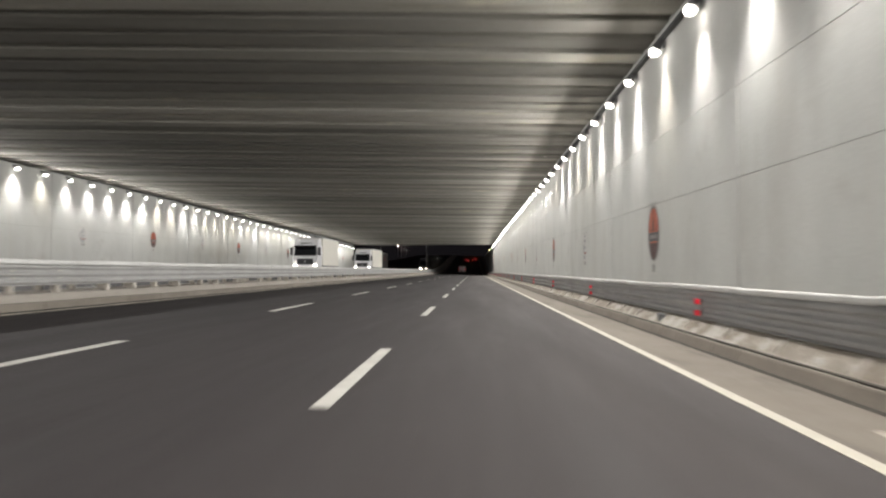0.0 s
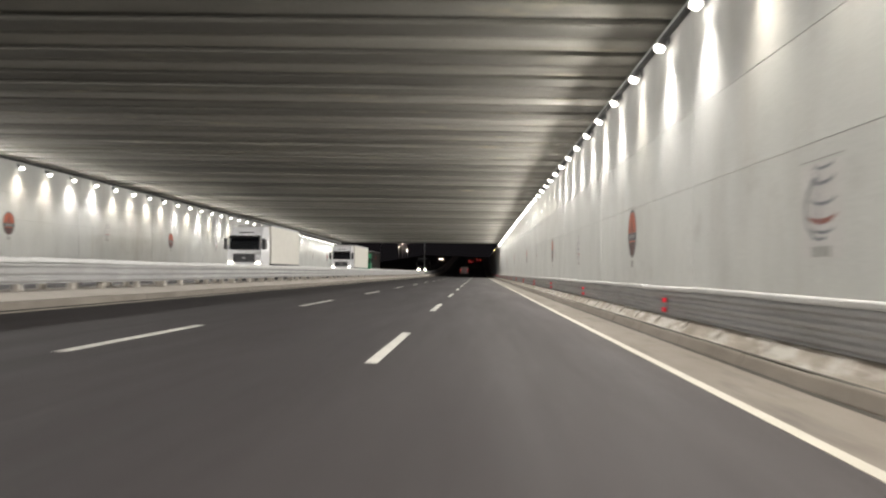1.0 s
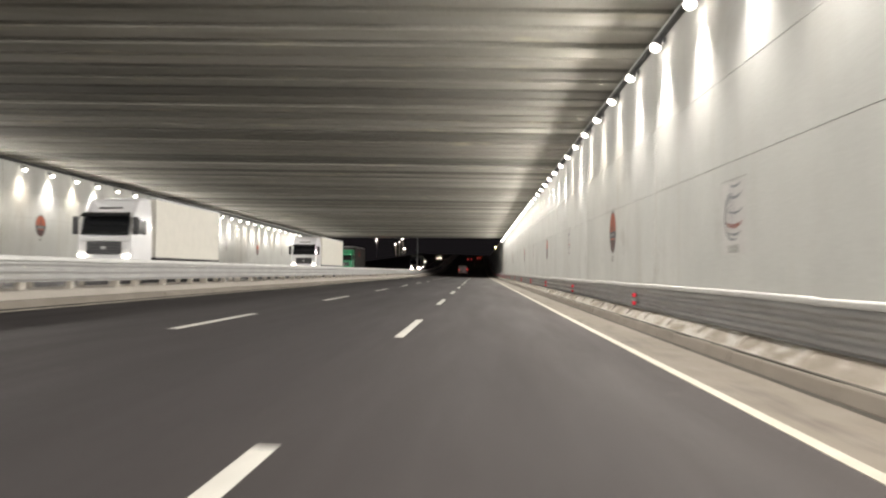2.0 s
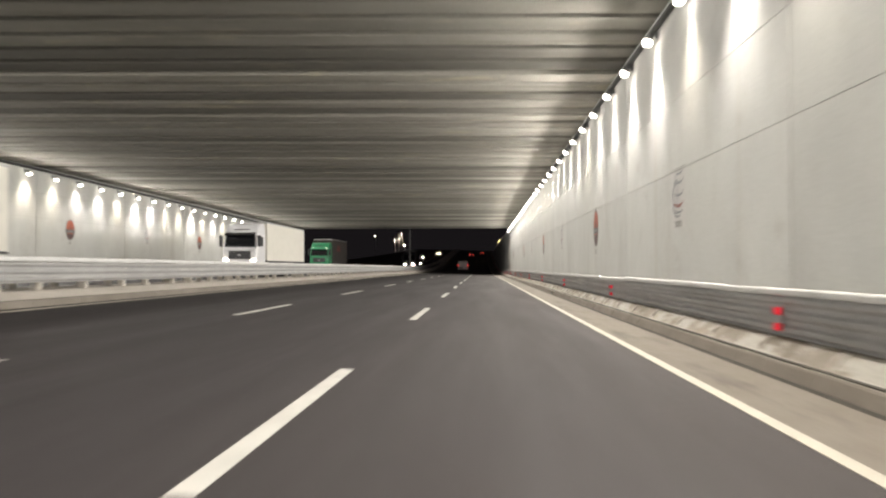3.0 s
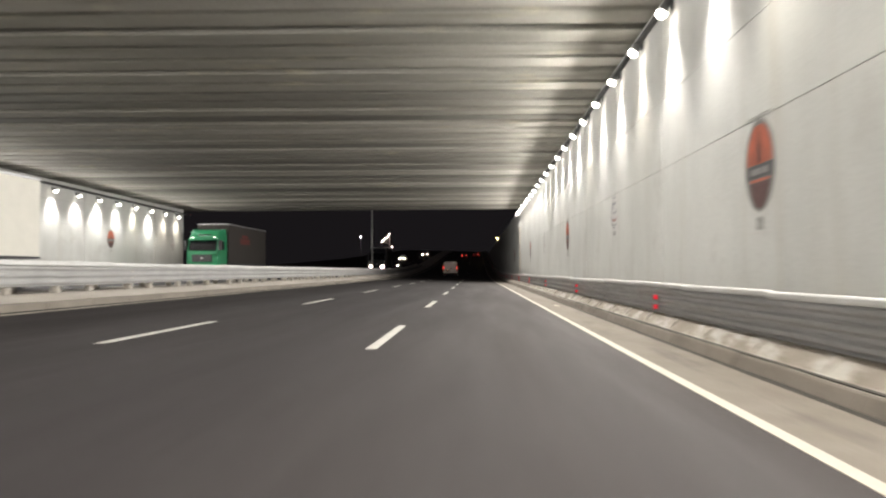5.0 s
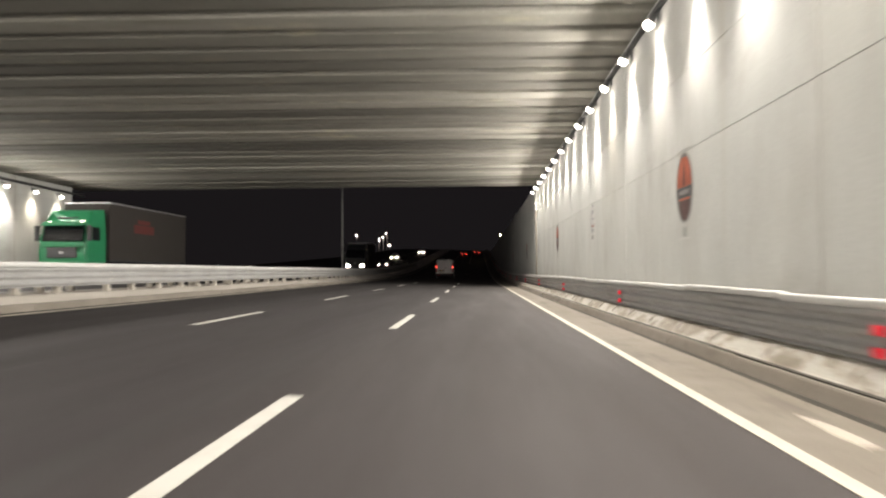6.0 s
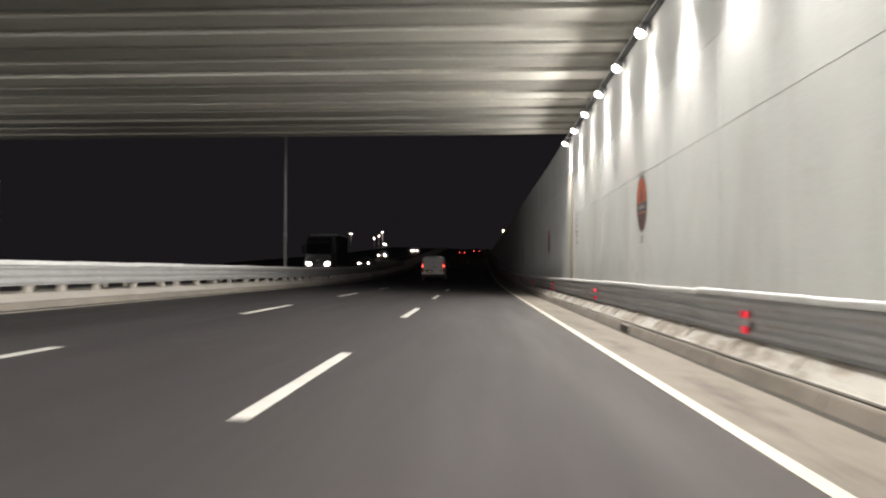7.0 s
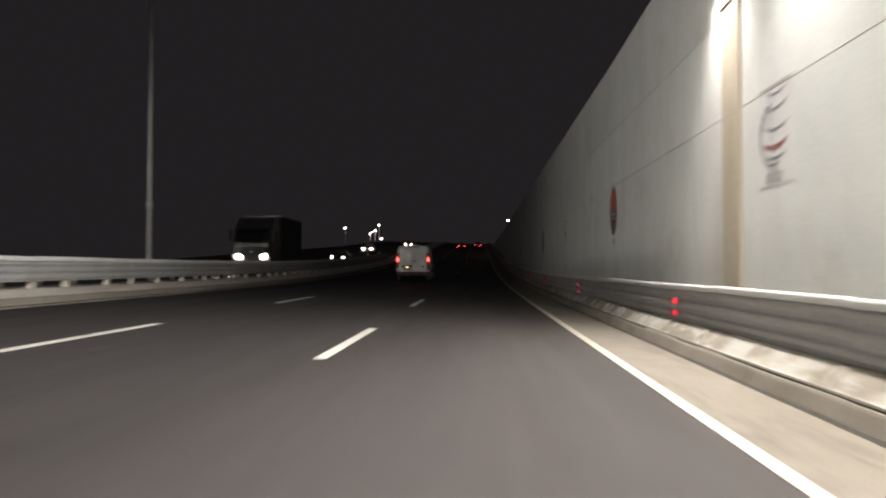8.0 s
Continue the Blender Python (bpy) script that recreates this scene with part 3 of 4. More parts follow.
# ------------------------------------------------------------ wall lamps
def build_lamps():
    for side, x in ((1, LAMP_R), (-1, LAMP_L)):
        lamp = None
        for k in range(-66, 1):
            y = 177.1 + 3.0 * k if side > 0 else 173.9 + 3.0 * k
            if y < Y0 + 2:
                continue
            z = lamp_z(y) if side > 0 else left_lamp_z(y)
            if lamp is None:
                lamp = holder("wall_lamp", "lit round floodlight on the underpass wall", "lamp", "underpass wall lamps", at=(x, y, z))
                t = Matrix.Rotation(radians(28 * side), 4, "Y")
                bm = disc(bmesh.new(), 0.10, 0.16, t @ Matrix.Translation((0, 0, 0.10)), 20, 0.075)
                disc(bm, 0.135, 0.05, t @ Matrix.Translation((0, 0, 0.0)), 20, 0.11)
                part("housing", bm, HOUSING, lamp, "grey metal lamp housing", True)
                bm = bmesh.new()
                bmesh.ops.create_uvsphere(bm, u_segments=14, v_segments=8, radius=0.118)
                bmesh.ops.scale(bm, vec=(1.1, 1.2 if side > 0 else 1.5, 0.85), verts=bm.verts[:])
                bmesh.ops.delete(bm, geom=[v for v in bm.verts if v.co.z > 0.012], context="VERTS")
                bmesh.ops.transform(bm, matrix=t @ Matrix.Translation((0, 0, -0.03)), verts=bm.verts[:])
                part("lens", bm, LENS, lamp, "glowing white lens", True)
                bm = fresh_box(-0.02 if side > 0 else -0.26, 0.20 if side > 0 else 0.02, -0.03, 0.03, 0.15, 0.19, bevel=0.008)
                box(bm, 0.17 if side > 0 else -0.26, 0.205 if side > 0 else -0.225, -0.06, 0.06, 0.06, 0.26)
                part("bracket", bm, HOUSING, lamp, "steel wall bracket")
            else:
                copy_thing(lamp, pose(x, y, z))
            warm = random.choice(("a", "b", "c", "d"))
            if side > 0:
                li = bpy.data.lights.get("lamp_stray")
                if li is None:
                    li = bpy.data.lights.new("lamp_stray", "POINT")
                    li.energy, li.shadow_soft_size, li.color = STRAY_W, 0.12, (1.0, 0.94, 0.86)
                new("lamp_stray", li).location = (x - 0.24, y, z - 0.12)
            for kind, watts, cone, blend, soft in (("narrow", BEAM_W, 84, 1.0, 0.15), ("wide", WIDE_W, 172, 1.0, 0.12)):
                key = "lamp_beam_" + kind + ("_near" if side > 0 else "_far") + (warm if kind == "narrow" else "")
                li = bpy.data.lights.get(key)
                if li is None:
                    li = bpy.data.lights.new(key, "SPOT")
                    if kind == "narrow":
                        watts *= {"a": 0.55, "b": 0.85, "c": 1.15, "d": 1.4}[warm]
                        if side < 0:
                            watts, cone = watts * 1.5, cone + 16
                    elif side < 0:
                        watts *= FAR_SIDE
                    li.energy, li.spot_size, li.spot_blend, li.shadow_soft_size = watts, radians(cone), blend, soft
                    li.color = (1.0, 0.91, 0.74) if kind == "narrow" and warm == "a" else (1.0, 0.955, 0.895)
                beam = new("lamp_beam", li)
                if kind == "narrow":
                    beam.matrix_basis = look((x - side * 0.14, y, z - 0.17), (x + side * 0.24, y, z - 3.0))
                else:
                    beam.matrix_basis = look((x - side * 0.22, y, z - 0.20), (x - side * 2.5, y, z - 1.72))
        # cable tray behind the lamps
        bm = bmesh.new()
        xa = (WALL_R - 0.14) if side > 0 else (WALL_L + 0.02)
        st = [(yy, lamp_z(yy) + 0.22 if side > 0 else left_lamp_z(yy) + 0.34) for yy in np.linspace(Y0 - 10, PORTAL - 1, 40)]
        tw, th = (0.12, 0.08) if side > 0 else (0.22, 0.13)
        prism(bm, [(xa, 0), (xa + tw, 0), (xa + tw, th), (xa, th)], st)
        solid("cable_tray", bm, TRAY_MAT, "grey metal cable tray along the wall behind the lamps", "cable tray", "structure")


# ------------------------------------------------------------ wall decorations
def flat_shape(points, y_scale=1.0):
    """A thin plate standing in the y-z plane from its outline (across, up), 1 mm thick towards -x."""
    bm = bmesh.new()
    f = bm.faces.new([bm.verts.new((0, -y, z)) for y, z in points])
    r = bmesh.ops.extrude_face_region(bm, geom=[f])
    bmesh.ops.translate(bm, vec=(-0.001, 0, 0), verts=[v for v in r["geom"] if isinstance(v, bmesh.types.BMVert)])
    bmesh.ops.recalc_face_normals(bm, faces=bm.faces[:])
    return bm


def oval_cut(w, h, z0, z1, n=40):
    """The part of an oval between two heights."""
    pts = []
    for s in (1, -1):
        zs = [z0 + (z1 - z0) * i / n for i in range(n + 1)]
        if s < 0:
            zs = zs[::-1]
        for z in zs:
            v = max(0.0, 1 - (z / h) ** 2)
            pts.append((s * w * math.sqrt(v), z))
    out = []
    for p in pts:
        if not out or (abs(p[0] - out[-1][0]) + abs(p[1] - out[-1][1])) > 1e-4:
            out.append(p)
    if abs(out[0][0] - out[-1][0]) + abs(out[0][1] - out[-1][1]) < 1e-4:
        out.pop()
    return out


def moved(bm, x=0, y=0, z=0):
    bmesh.ops.translate(bm, vec=(x, y, z), verts=bm.verts[:])
    return bm


def build_medallion():
    med = holder("wall_medallion", "oval orange and maroon medallion with a dark band on the wall", "medallion", "oval wall medallions")
    part("rim", flat_shape(oval_cut(0.62, 0.70, -0.70, 0.70)), RIM_GREY, med, "pale grey oval rim")
    part("ring", moved(flat_shape(oval_cut(0.555, 0.675, -0.675, 0.675)), -0.002), RIM_DARK, med, "dark grey ring inside the rim")
    part("upper_field", moved(flat_shape(oval_cut(0.51, 0.62, 0.02, 0.60)), -0.004), ORANGE, med, "faded orange upper field")
    part("band", moved(flat_shape(oval_cut(0.545, 0.66, -0.19, 0.01)), -0.004), BAND_GREY, med, "dark grey band")
    part("stripe", moved(flat_shape(oval_cut(0.42, 0.60, -0.242, -0.205)), -0.004), ORANGE, med, "narrow orange stripe")
    part("lower_field", moved(flat_shape(oval_cut(0.44, 0.64, -0.64, -0.25)), -0.004), MAROON, med, "dark maroon lower field")
    for y0, w in ((-0.34, 0.16), (-0.15, 0.10), (-0.02, 0.20), (0.21, 0.13)):
        part("letter_bar", moved(fresh_box(-0.001, 0, y0, y0 + w, -0.135, -0.045), -0.007), PALE_INK, med, "pale lettering bar")
    minaret = [(-0.15, 0.03), (0.15, 0.03), (0.13, 0.20), (0.09, 0.36), (0.05, 0.48), (0, 0.60), (-0.05, 0.48), (-0.09, 0.36), (-0.13, 0.20)]
    part("spire", moved(flat_shape(minaret), -0.007), BROWN_INK, med, "brown spire figure")
    part("spire_core", moved(flat_shape([(-0.035, 0.04), (0.035, 0.04), (0.03, 0.26), (0, 0.40), (-0.03, 0.26)]), -0.010), MAROON, med, "dark core of the spire")
    for y0 in (-0.36, 0.25):
        part("figure", moved(flat_shape([(y0, 0.03), (y0 + 0.11, 0.03), (y0 + 0.09, 0.18), (y0 + 0.055, 0.26), (y0 + 0.02, 0.18)]), -0.007), BROWN_INK, med, "brown building figure")
    for y0, w in ((-0.14, 0.09), (-0.03, 0.05), (0.05, 0.10)):
        part("caption_bar", fresh_box(-0.001, 0, y0, y0 + w, -0.96, -0.77), RIM_GREY, med, "grey caption bar")
    part("caption_ledge", fresh_box(-0.006, 0, -0.42, 0.42, -1.01, -0.985, bevel=0.002), PALE_PLATE, med, "pale thin ledge")
    part("upper_ledge", fresh_box(-0.012, 0, -0.45, 0.45, 0.735, 0.750, bevel=0.003), RIM_GREY, med, "thin grey ledge over the oval")
    return med


def arc_stroke(r, a0, a1, thick, cy, cz, squash, n=18):
    out, inn = [], []
    for i in range(n + 1):
        a = radians(a0 + (a1 - a0) * i / n)
        k = math.sin(math.pi * i / n) * thick + 0.006
        out.append((cy + r * math.cos(a), cz + squash * r * math.sin(a) + k / 2))
        inn.append((cy + r * math.cos(a), cz + squash * r * math.sin(a) - k / 2))
    return out + inn[::-1]


def build_emblem():
    sign = holder("wall_emblem", "painted round emblem of blue and red strokes on a pale plate", "emblem", "wall emblems")
    part("plate", flat_shape([(-0.60, -0.62), (0.60, -0.62), (0.60, 0.62), (-0.60, 0.62)]), PALE_PLATE, sign, "pale square plate")
    ink = {"b": (DARK_INK, "blue-grey stroke"), "r": (RED_INK, "red-brown stroke")}
    for r, a0, a1, th, cy, cz, sq, c in ((0.34, 205, 335, 0.035, 0.08, 0.66, 0.35, "b"), (0.42, 200, 338, 0.045, 0.04, 0.50, 0.36, "b"),
                                         (0.44, 205, 338, 0.038, 0.06, 0.24, 0.36, "b"), (0.46, 200, 338, 0.070, 0.02, 0.02, 0.36, "r"),
                                         (0.36, 205, 335, 0.040, 0.05, -0.16, 0.36, "b")):
        part("stroke", moved(flat_shape(arc_stroke(r, a0, a1, th, cy, cz, sq)), -0.003), ink[c][0], sign, ink[c][1])
    for y0, z0, z1 in ((-0.20, -0.10, 0.56), (-0.10, -0.22, 0.60), (0.0, -0.20, 0.52)):
        part("mast", moved(fresh_box(-0.001, 0, -y0 - 0.012, -y0 + 0.012, z0, z1), -0.0045), MAST_INK, sign, "thin grey mast line")
    part("top_bar", fresh_box(-0.003, 0.0, -0.62, 0.62, 0.662, 0.678), RIM_GREY, sign, "thin grey ledge over the emblem")
    for rad, wide, a0, a1 in ((0.47, 0.90, 100, 290), (0.40, 0.95, 100, 250)):
        ring = [(-0.03 + rad * math.cos(radians(a0 + (a1 - a0) * i / 32)), 0.03 + 0.9 * rad * math.sin(radians(a0 + (a1 - a0) * i / 32))) for i in range(33)]
        inner = [(wide * y, wide * z) for y, z in ring[::-1]]
        part("ring", moved(flat_shape(ring + inner), -0.006), DARK_INK if wide == 0.90 else RIM_GREY, sign, "grey open ring")
    for y0, w in ((-0.26, 0.12), (-0.12, 0.16), (0.07, 0.10), (0.19, 0.08)):
        part("caption_bar", moved(fresh_box(-0.001, 0, y0, y0 + w, -0.60, -0.46), -0.003), RIM_GREY, sign, "grey caption bar")
    return sign


def build_decorations():
    med = build_medallion()
    sign = build_emblem()
    first_m = first_s = True
    for k in range(-8, 4):
        y = 163.2 + 24 * k
        z = 2.54 + course_z(y)
        ye = y + 12.05
        y += {-6: 0.17, -5: 0.27}.get(k, 0.0)
        ze = 2.61 + course_z(ye) - {-6: 0.28, -5: 0.35}.get(k, 0.0)
        if first_m:
            med.matrix_basis = pose(WALL_R - 0.003, y, z)
            sign.matrix_basis = pose(WALL_R - 0.003, ye, ze)
            first_m = False
        else:
            copy_thing(med, pose(WALL_R - 0.003, y, z))
            copy_thing(sign, pose(WALL_R - 0.003, ye, ze))
        if y < PORTAL:
            copy_thing(med, pose(WALL_L + 0.003, y - 2.0, z + 0.85 + max(0, 0.0068 * (137 - y)), 0, 0, 180))
        if ye < PORTAL:
            copy_thing(sign, pose(WALL_L + 0.003, ye - 2.0, ze + 0.85 + max(0, 0.0068 * (137 - ye)), 0, 0, 180))


# ------------------------------------------------------------ outdoors by the exit
def build_exit():
    pil = holder("joint_cover", "brown-stained vertical cover strip on the concrete wall", "cover strip", at=(WALL_R, 176.9, 0))
    part("strip", fresh_box(-0.035, -0.002, -0.40, 0.40, 0.14, 5.15, bevel=0.01), PILASTER_MAT, pil)
    part("cap", fresh_box(-0.05, -0.002, -0.43, 0.43, 5.152, 5.22, bevel=0.01), PILASTER_MAT, pil)
    pole = holder("light_pole", "tall grey steel light pole on the median", "light pole", at=(-14.2, 194.0, 0.585))
    part("shaft", disc(bmesh.new(), 0.11, 12, Matrix.Translation((0, 0, 6.1)), 16, 0.06), STEEL, pole, "tapered steel shaft", True)
    part("base_plate", fresh_box(-0.2, 0.2, -0.2, 0.2, 0, 0.03, bevel=0.006), STEEL, pole)
    part("collar", disc(bmesh.new(), 0.13, 0.25, Matrix.Translation((0, 0, 2.9)), 16), STEEL, pole, "steel collar", True)
    part("hatch", fresh_box(-0.06, 0.06, -0.125, -0.09, 0.6, 1.0, bevel=0.006), STEEL, pole, "service hatch")


# ------------------------------------------------------------ vehicles
def wheel(parent, x, y, z, r, w, side):
    """side: +1 when the outer face looks towards +x."""
    rot = Matrix.Rotation(math.pi / 2, 4, "Y")
    bm = disc(bmesh.new(), r, w * 0.72, Matrix.Translation((x, y, z)) @ rot, 28)
    disc(bm, r * 0.93, w, Matrix.Translation((x, y, z)) @ rot, 28)
    hub = part("wheel", bm, RUBBER, parent, "black road wheel", True)
    bm = disc(bmesh.new(), r * 0.62, 0.03, Matrix.Translation((x + side * w * 0.5, y, z)) @ rot, 20)
    for i in range(5):
        a = i * 2 * math.pi / 5
        m = Matrix.Translation((x + side * (w * 0.5 + 0.018), y, z)) @ Matrix.Rotation(a, 4, "X")
        bmesh.ops.create_cube(bm, size=1, matrix=m @ Matrix.Translation((0, 0, r * 0.33)) @ Matrix.Diagonal((0.03, r * 0.16, r * 0.5, 1)))
    part("rim", bm, RIM_METAL, hub, "grey metal rim")


def ring_at(y, hw_b, hw_m, hw_t, zb, zm, zt, crown=0.05):
    """A rounded vehicle cross-section."""
    c = 0.12
    half = [(hw_b * 0.55, zb), (hw_b * 0.95, zb + 0.02), (hw_b, zb + 0.12), (hw_m, zm - 0.25), (hw_m * 0.995, zm + 0.05), (hw_t + 0.02, zt - c * 1.3),
            (hw_t - 0.03, zt - c * 0.5), (hw_t - 0.14, zt - 0.01), (hw_t * 0.5, zt + crown * 0.7)]
    pts = half + [(0, zt + crown)] + [(-x, z) for x, z in half[::-1]]
    return [(x, y, z) for x, z in pts]


def build_van(x, y, z):
    van = holder("van", "white panel van with lit red tail lamps in the middle lane", "van", at=(x, y, z))
    rings = [ring_at(0.0, 0.92, 0.98, 0.86, 0.42, 1.15, 2.08), ring_at(0.06, 0.97, 1.01, 0.90, 0.40, 1.15, 2.13), ring_at(1.5, 0.98, 1.02, 0.91, 0.38, 1.15, 2.17),
             ring_at(2.9, 0.98, 1.02, 0.90, 0.38, 1.13, 2.15), ring_at(3.5, 0.98, 1.01, 0.84, 0.38, 1.10, 2.06), ring_at(4.05, 0.97, 1.0, 0.80, 0.38, 1.05, 1.62),
             ring_at(4.45, 0.96, 0.98, 0.80, 0.38, 0.95, 1.24), ring_at(4.85, 0.90, 0.92, 0.72, 0.40, 0.86, 1.06), ring_at(5.0, 0.74, 0.76, 0.55, 0.45, 0.80, 0.92)]
    part("body", loft(bmesh.new(), rings), WHITE_PAINT, van, "white painted body", True)
    for s in (-1, 1):
        xa, xb = sorted((s * 0.012, s * 0.80))
        door = part("rear_door", fresh_box(xa, xb, -0.028, 0.02, 0.62, 2.0, bevel=0.02), WHITE_PAINT, van, "white windowless rear door")
        xa, xb = sorted((s * 0.10, s * 0.70))
        part("pressing", fresh_box(xa, xb, -0.036, -0.024, 1.40, 1.92, bevel=0.006), WHITE_PAINT, door, "raised window pressing")
        xa, xb = sorted((s * 0.82, s * 0.985))
        lamp = part("tail_lamp", fresh_box(xa, xb, -0.03, 0.10, 0.78, 1.72, bevel=0.03), TAIL_DULL, van, "tall red tail lamp")
        xa, xb = sorted((s * 0.84, s * 0.975))
        part("lit_bulb", fresh_box(xa, xb, -0.042, -0.028, 1.22, 1.42, bevel=0.004), TAIL_ON, lamp, "lit red lamp")
        xa, xb = sorted((s * 0.62, s * 0.82))
        part("bumper_reflector", fresh_box(xa, xb, -0.095, -0.08, 0.42, 0.47), TAIL_DULL, van, "red bumper reflector")
        xa, xb = sorted((s * 1.0, s * 1.03))
        part("side_moulding", fresh_box(xa, xb, 1.5, 3.0, 0.62, 0.78, bevel=0.01), BLACK_PLASTIC, van, "black side moulding")
        part("sliding_rail", fresh_box(xa, xb - 0.004 * s, 0.25, 1.5, 1.16, 1.22, bevel=0.008), BLACK_PLASTIC, van, "dark sliding-door rail")
        part("side_window", loft(bmesh.new(), [[(s * 1.008, 3.0, 1.22), (s * 1.004, 3.95, 1.22), (s * 0.90, 3.45, 1.86), (s * 0.93, 3.0, 1.90)], [(s * 0.99, 3.0, 1.22), (s * 0.985, 3.95, 1.22), (s * 0.88, 3.45, 1.86), (s * 0.91, 3.0, 1.90)]]), GLASS_DARK, van, "dark cab side window")
        xa, xb = sorted((s * 1.03, s * 1.26))
        part("door_mirror", fresh_box(xa, xb, 3.72, 3.90, 1.20, 1.55, bevel=0.05), BLACK_PLASTIC, van, "black door mirror")
        for yy in (1.0, 3.93):
            wheel(van, s * 0.88, yy, 0.33, 0.33, 0.22, s)
        part("mud_flap", fresh_box(s * 0.88 - 0.10, s * 0.88 + 0.10, 0.55, 0.58, 0.12, 0.45), BLACK_PLASTIC, van, "black mud flap")
    part("rear_bumper", fresh_box(-0.98, 0.98, -0.09, 0.35, 0.36, 0.60, bevel=0.05), BLACK_PLASTIC, van, "black plastic rear bumper")
    part("plate_recess", fresh_box(-0.68, -0.03, -0.045, -0.02, 0.86, 0.98, bevel=0.01), BLACK_PLASTIC, van, "dark handle recess above the plate")
    plate = part("number_plate", fresh_box(-0.62, -0.10, -0.042, -0.029, 0.70, 0.81), PLATE_MAT, van, "pale number plate with plain bars")
    for i in range(5):
        part("plate_bar", fresh_box(-0.55 + i * 0.088, -0.49 + i * 0.088, -0.047, -0.041, 0.725, 0.785), BLACK_PLASTIC, plate)
    part("plate_lamp", fresh_box(-0.40, -0.30, -0.056, -0.046, 0.865, 0.885), PLATE_LAMP, van, "lit amber plate lamp")
    part("door_handle", fresh_box(-0.04, 0.22, -0.055, -0.029, 1.20, 1.26, bevel=0.012), BLACK_PLASTIC, van, "black door handle")
    part("badge", disc(bmesh.new(), 0.075, 0.012, Matrix.Translation((0.62, -0.034, 0.90)) @ Matrix.Diagonal((1, 1, 0.5, 1)) @ Matrix.Rotation(math.pi / 2, 4, "X"), 16), GLASS_DARK, van, "dark oval badge")
    part("name_bar", fresh_box(-0.68, -0.45, -0.034, -0.028, 1.05, 1.075), RIM_METAL, van, "grey name bar")
    part("brake_lamp", fresh_box(-0.28, 0.28, -0.02, 0.05, 2.09, 2.13, bevel=0.01), GLASS_DARK, van, "dark high-level brake lamp")
    return van


def build_truck(x, y, z, paint_mat, trailer_mat, trailer_len, label, trailer_label, box_h=3.95, lamp_z0=1.08, both=False):
    """A cab that faces -y with its trailer behind it at +y."""
    truck = holder("truck", label, "truck", "oncoming trucks", at=(x, y, z))
    cab = [[(-1.16, 0.16, 0.60), (1.16, 0.16, 0.60), (1.21, 0.05, 1.4), (1.20, 0.12, 2.2), (1.13, 0.42, 3.05), (0.98, 0.95, 3.66), (-0.98, 0.95, 3.66), (-1.13, 0.42, 3.05), (-1.20, 0.12, 2.2), (-1.21, 0.05, 1.4)],
           [(-1.24, 0.30, 0.60), (1.24, 0.30, 0.60), (1.25, 0.30, 1.4), (1.25, 0.35, 2.2), (1.22, 0.62, 3.05), (1.12, 1.15, 3.76), (-1.12, 1.15, 3.76), (-1.22, 0.62, 3.05), (-1.25, 0.35, 2.2), (-1.25, 0.30, 1.4)],
           [(-1.24, 2.2, 0.65), (1.24, 2.2, 0.65), (1.25, 2.2, 1.4), (1.25, 2.2, 2.2), (1.23, 2.2, 3.05), (1.16, 2.2, 3.84), (-1.16, 2.2, 3.84), (-1.23, 2.2, 3.05), (-1.25, 2.2, 2.2), (-1.25, 2.2, 1.4)]]
    part("cab", loft(bmesh.new(), cab), paint_mat, truck, "tall painted cab")
    shield = [[(-1.06, 0.06, 2.10), (1.06, 0.06, 2.10), (1.03, 0.335, 2.95), (-1.03, 0.335, 2.95)], [(-1.06, 0.11, 2.08), (1.06, 0.11, 2.08), (1.03, 0.38, 2.93), (-1.03, 0.38, 2.93)]]
    glass = part("windscreen", loft(bmesh.new(), shield), GLASS_DARK, truck, "dark windscreen")
    for s in (-0.5, 0.35):
        part("wiper", loft(bmesh.new(), [[(s, 0.045, 2.12), (s + 0.03, 0.045, 2.12), (s + 0.62, 0.075, 2.20), (s + 0.60, 0.075, 2.22)], [(s, 0.055, 2.12), (s + 0.03, 0.055, 2.12), (s + 0.62, 0.085, 2.20), (s + 0.60, 0.085, 2.22)]]), BLACK_PLASTIC, glass, "black wiper")
    part("visor", loft(bmesh.new(), [[(-1.1, -0.02, 2.92), (1.1, -0.02, 2.92), (1.08, 0.30, 3.10), (-1.08, 0.30, 3.10)], [(-1.1, 0.0, 2.88), (1.1, 0.0, 2.88), (1.08, 0.34, 3.06), (-1.08, 0.34, 3.06)]]), GLASS_DARK if paint_mat is not GREEN_PAINT else GREEN_PAINT, truck, "sun visor over the windscreen")
    part("roof_slot", loft(bmesh.new(), [[(-0.55, 0.60, 3.30), (0.55, 0.60, 3.30), (0.52, 0.66, 3.37), (-0.52, 0.66, 3.37)], [(-0.55, 0.70, 3.28), (0.55, 0.70, 3.28), (0.52, 0.76, 3.35), (-0.52, 0.76, 3.35)]]), BLACK_PLASTIC, truck, "dark slot in the roof panel")
    grille = part("grille", fresh_box(-0.78, 0.78, 0.0, 0.09, 1.22, 1.78, bevel=0.03), BLACK_PLASTIC, truck, "black radiator grille")
    for i in range(4):
        part("grille_bar", fresh_box(-0.72, 0.72, -0.014, 0.0, 1.29 + i * 0.125, 1.32 + i * 0.125), GRILLE_GREY, grille)
    part("emblem", fresh_box(-0.11, 0.11, -0.03, -0.015, 1.44, 1.56, bevel=0.005), RIM_METAL, truck, "plain metal emblem shape")
    part("front_panel", fresh_box(-1.12, 1.12, 0.02, 0.10, 1.80, 2.04, bevel=0.03), paint_mat, truck, "painted panel under the windscreen")
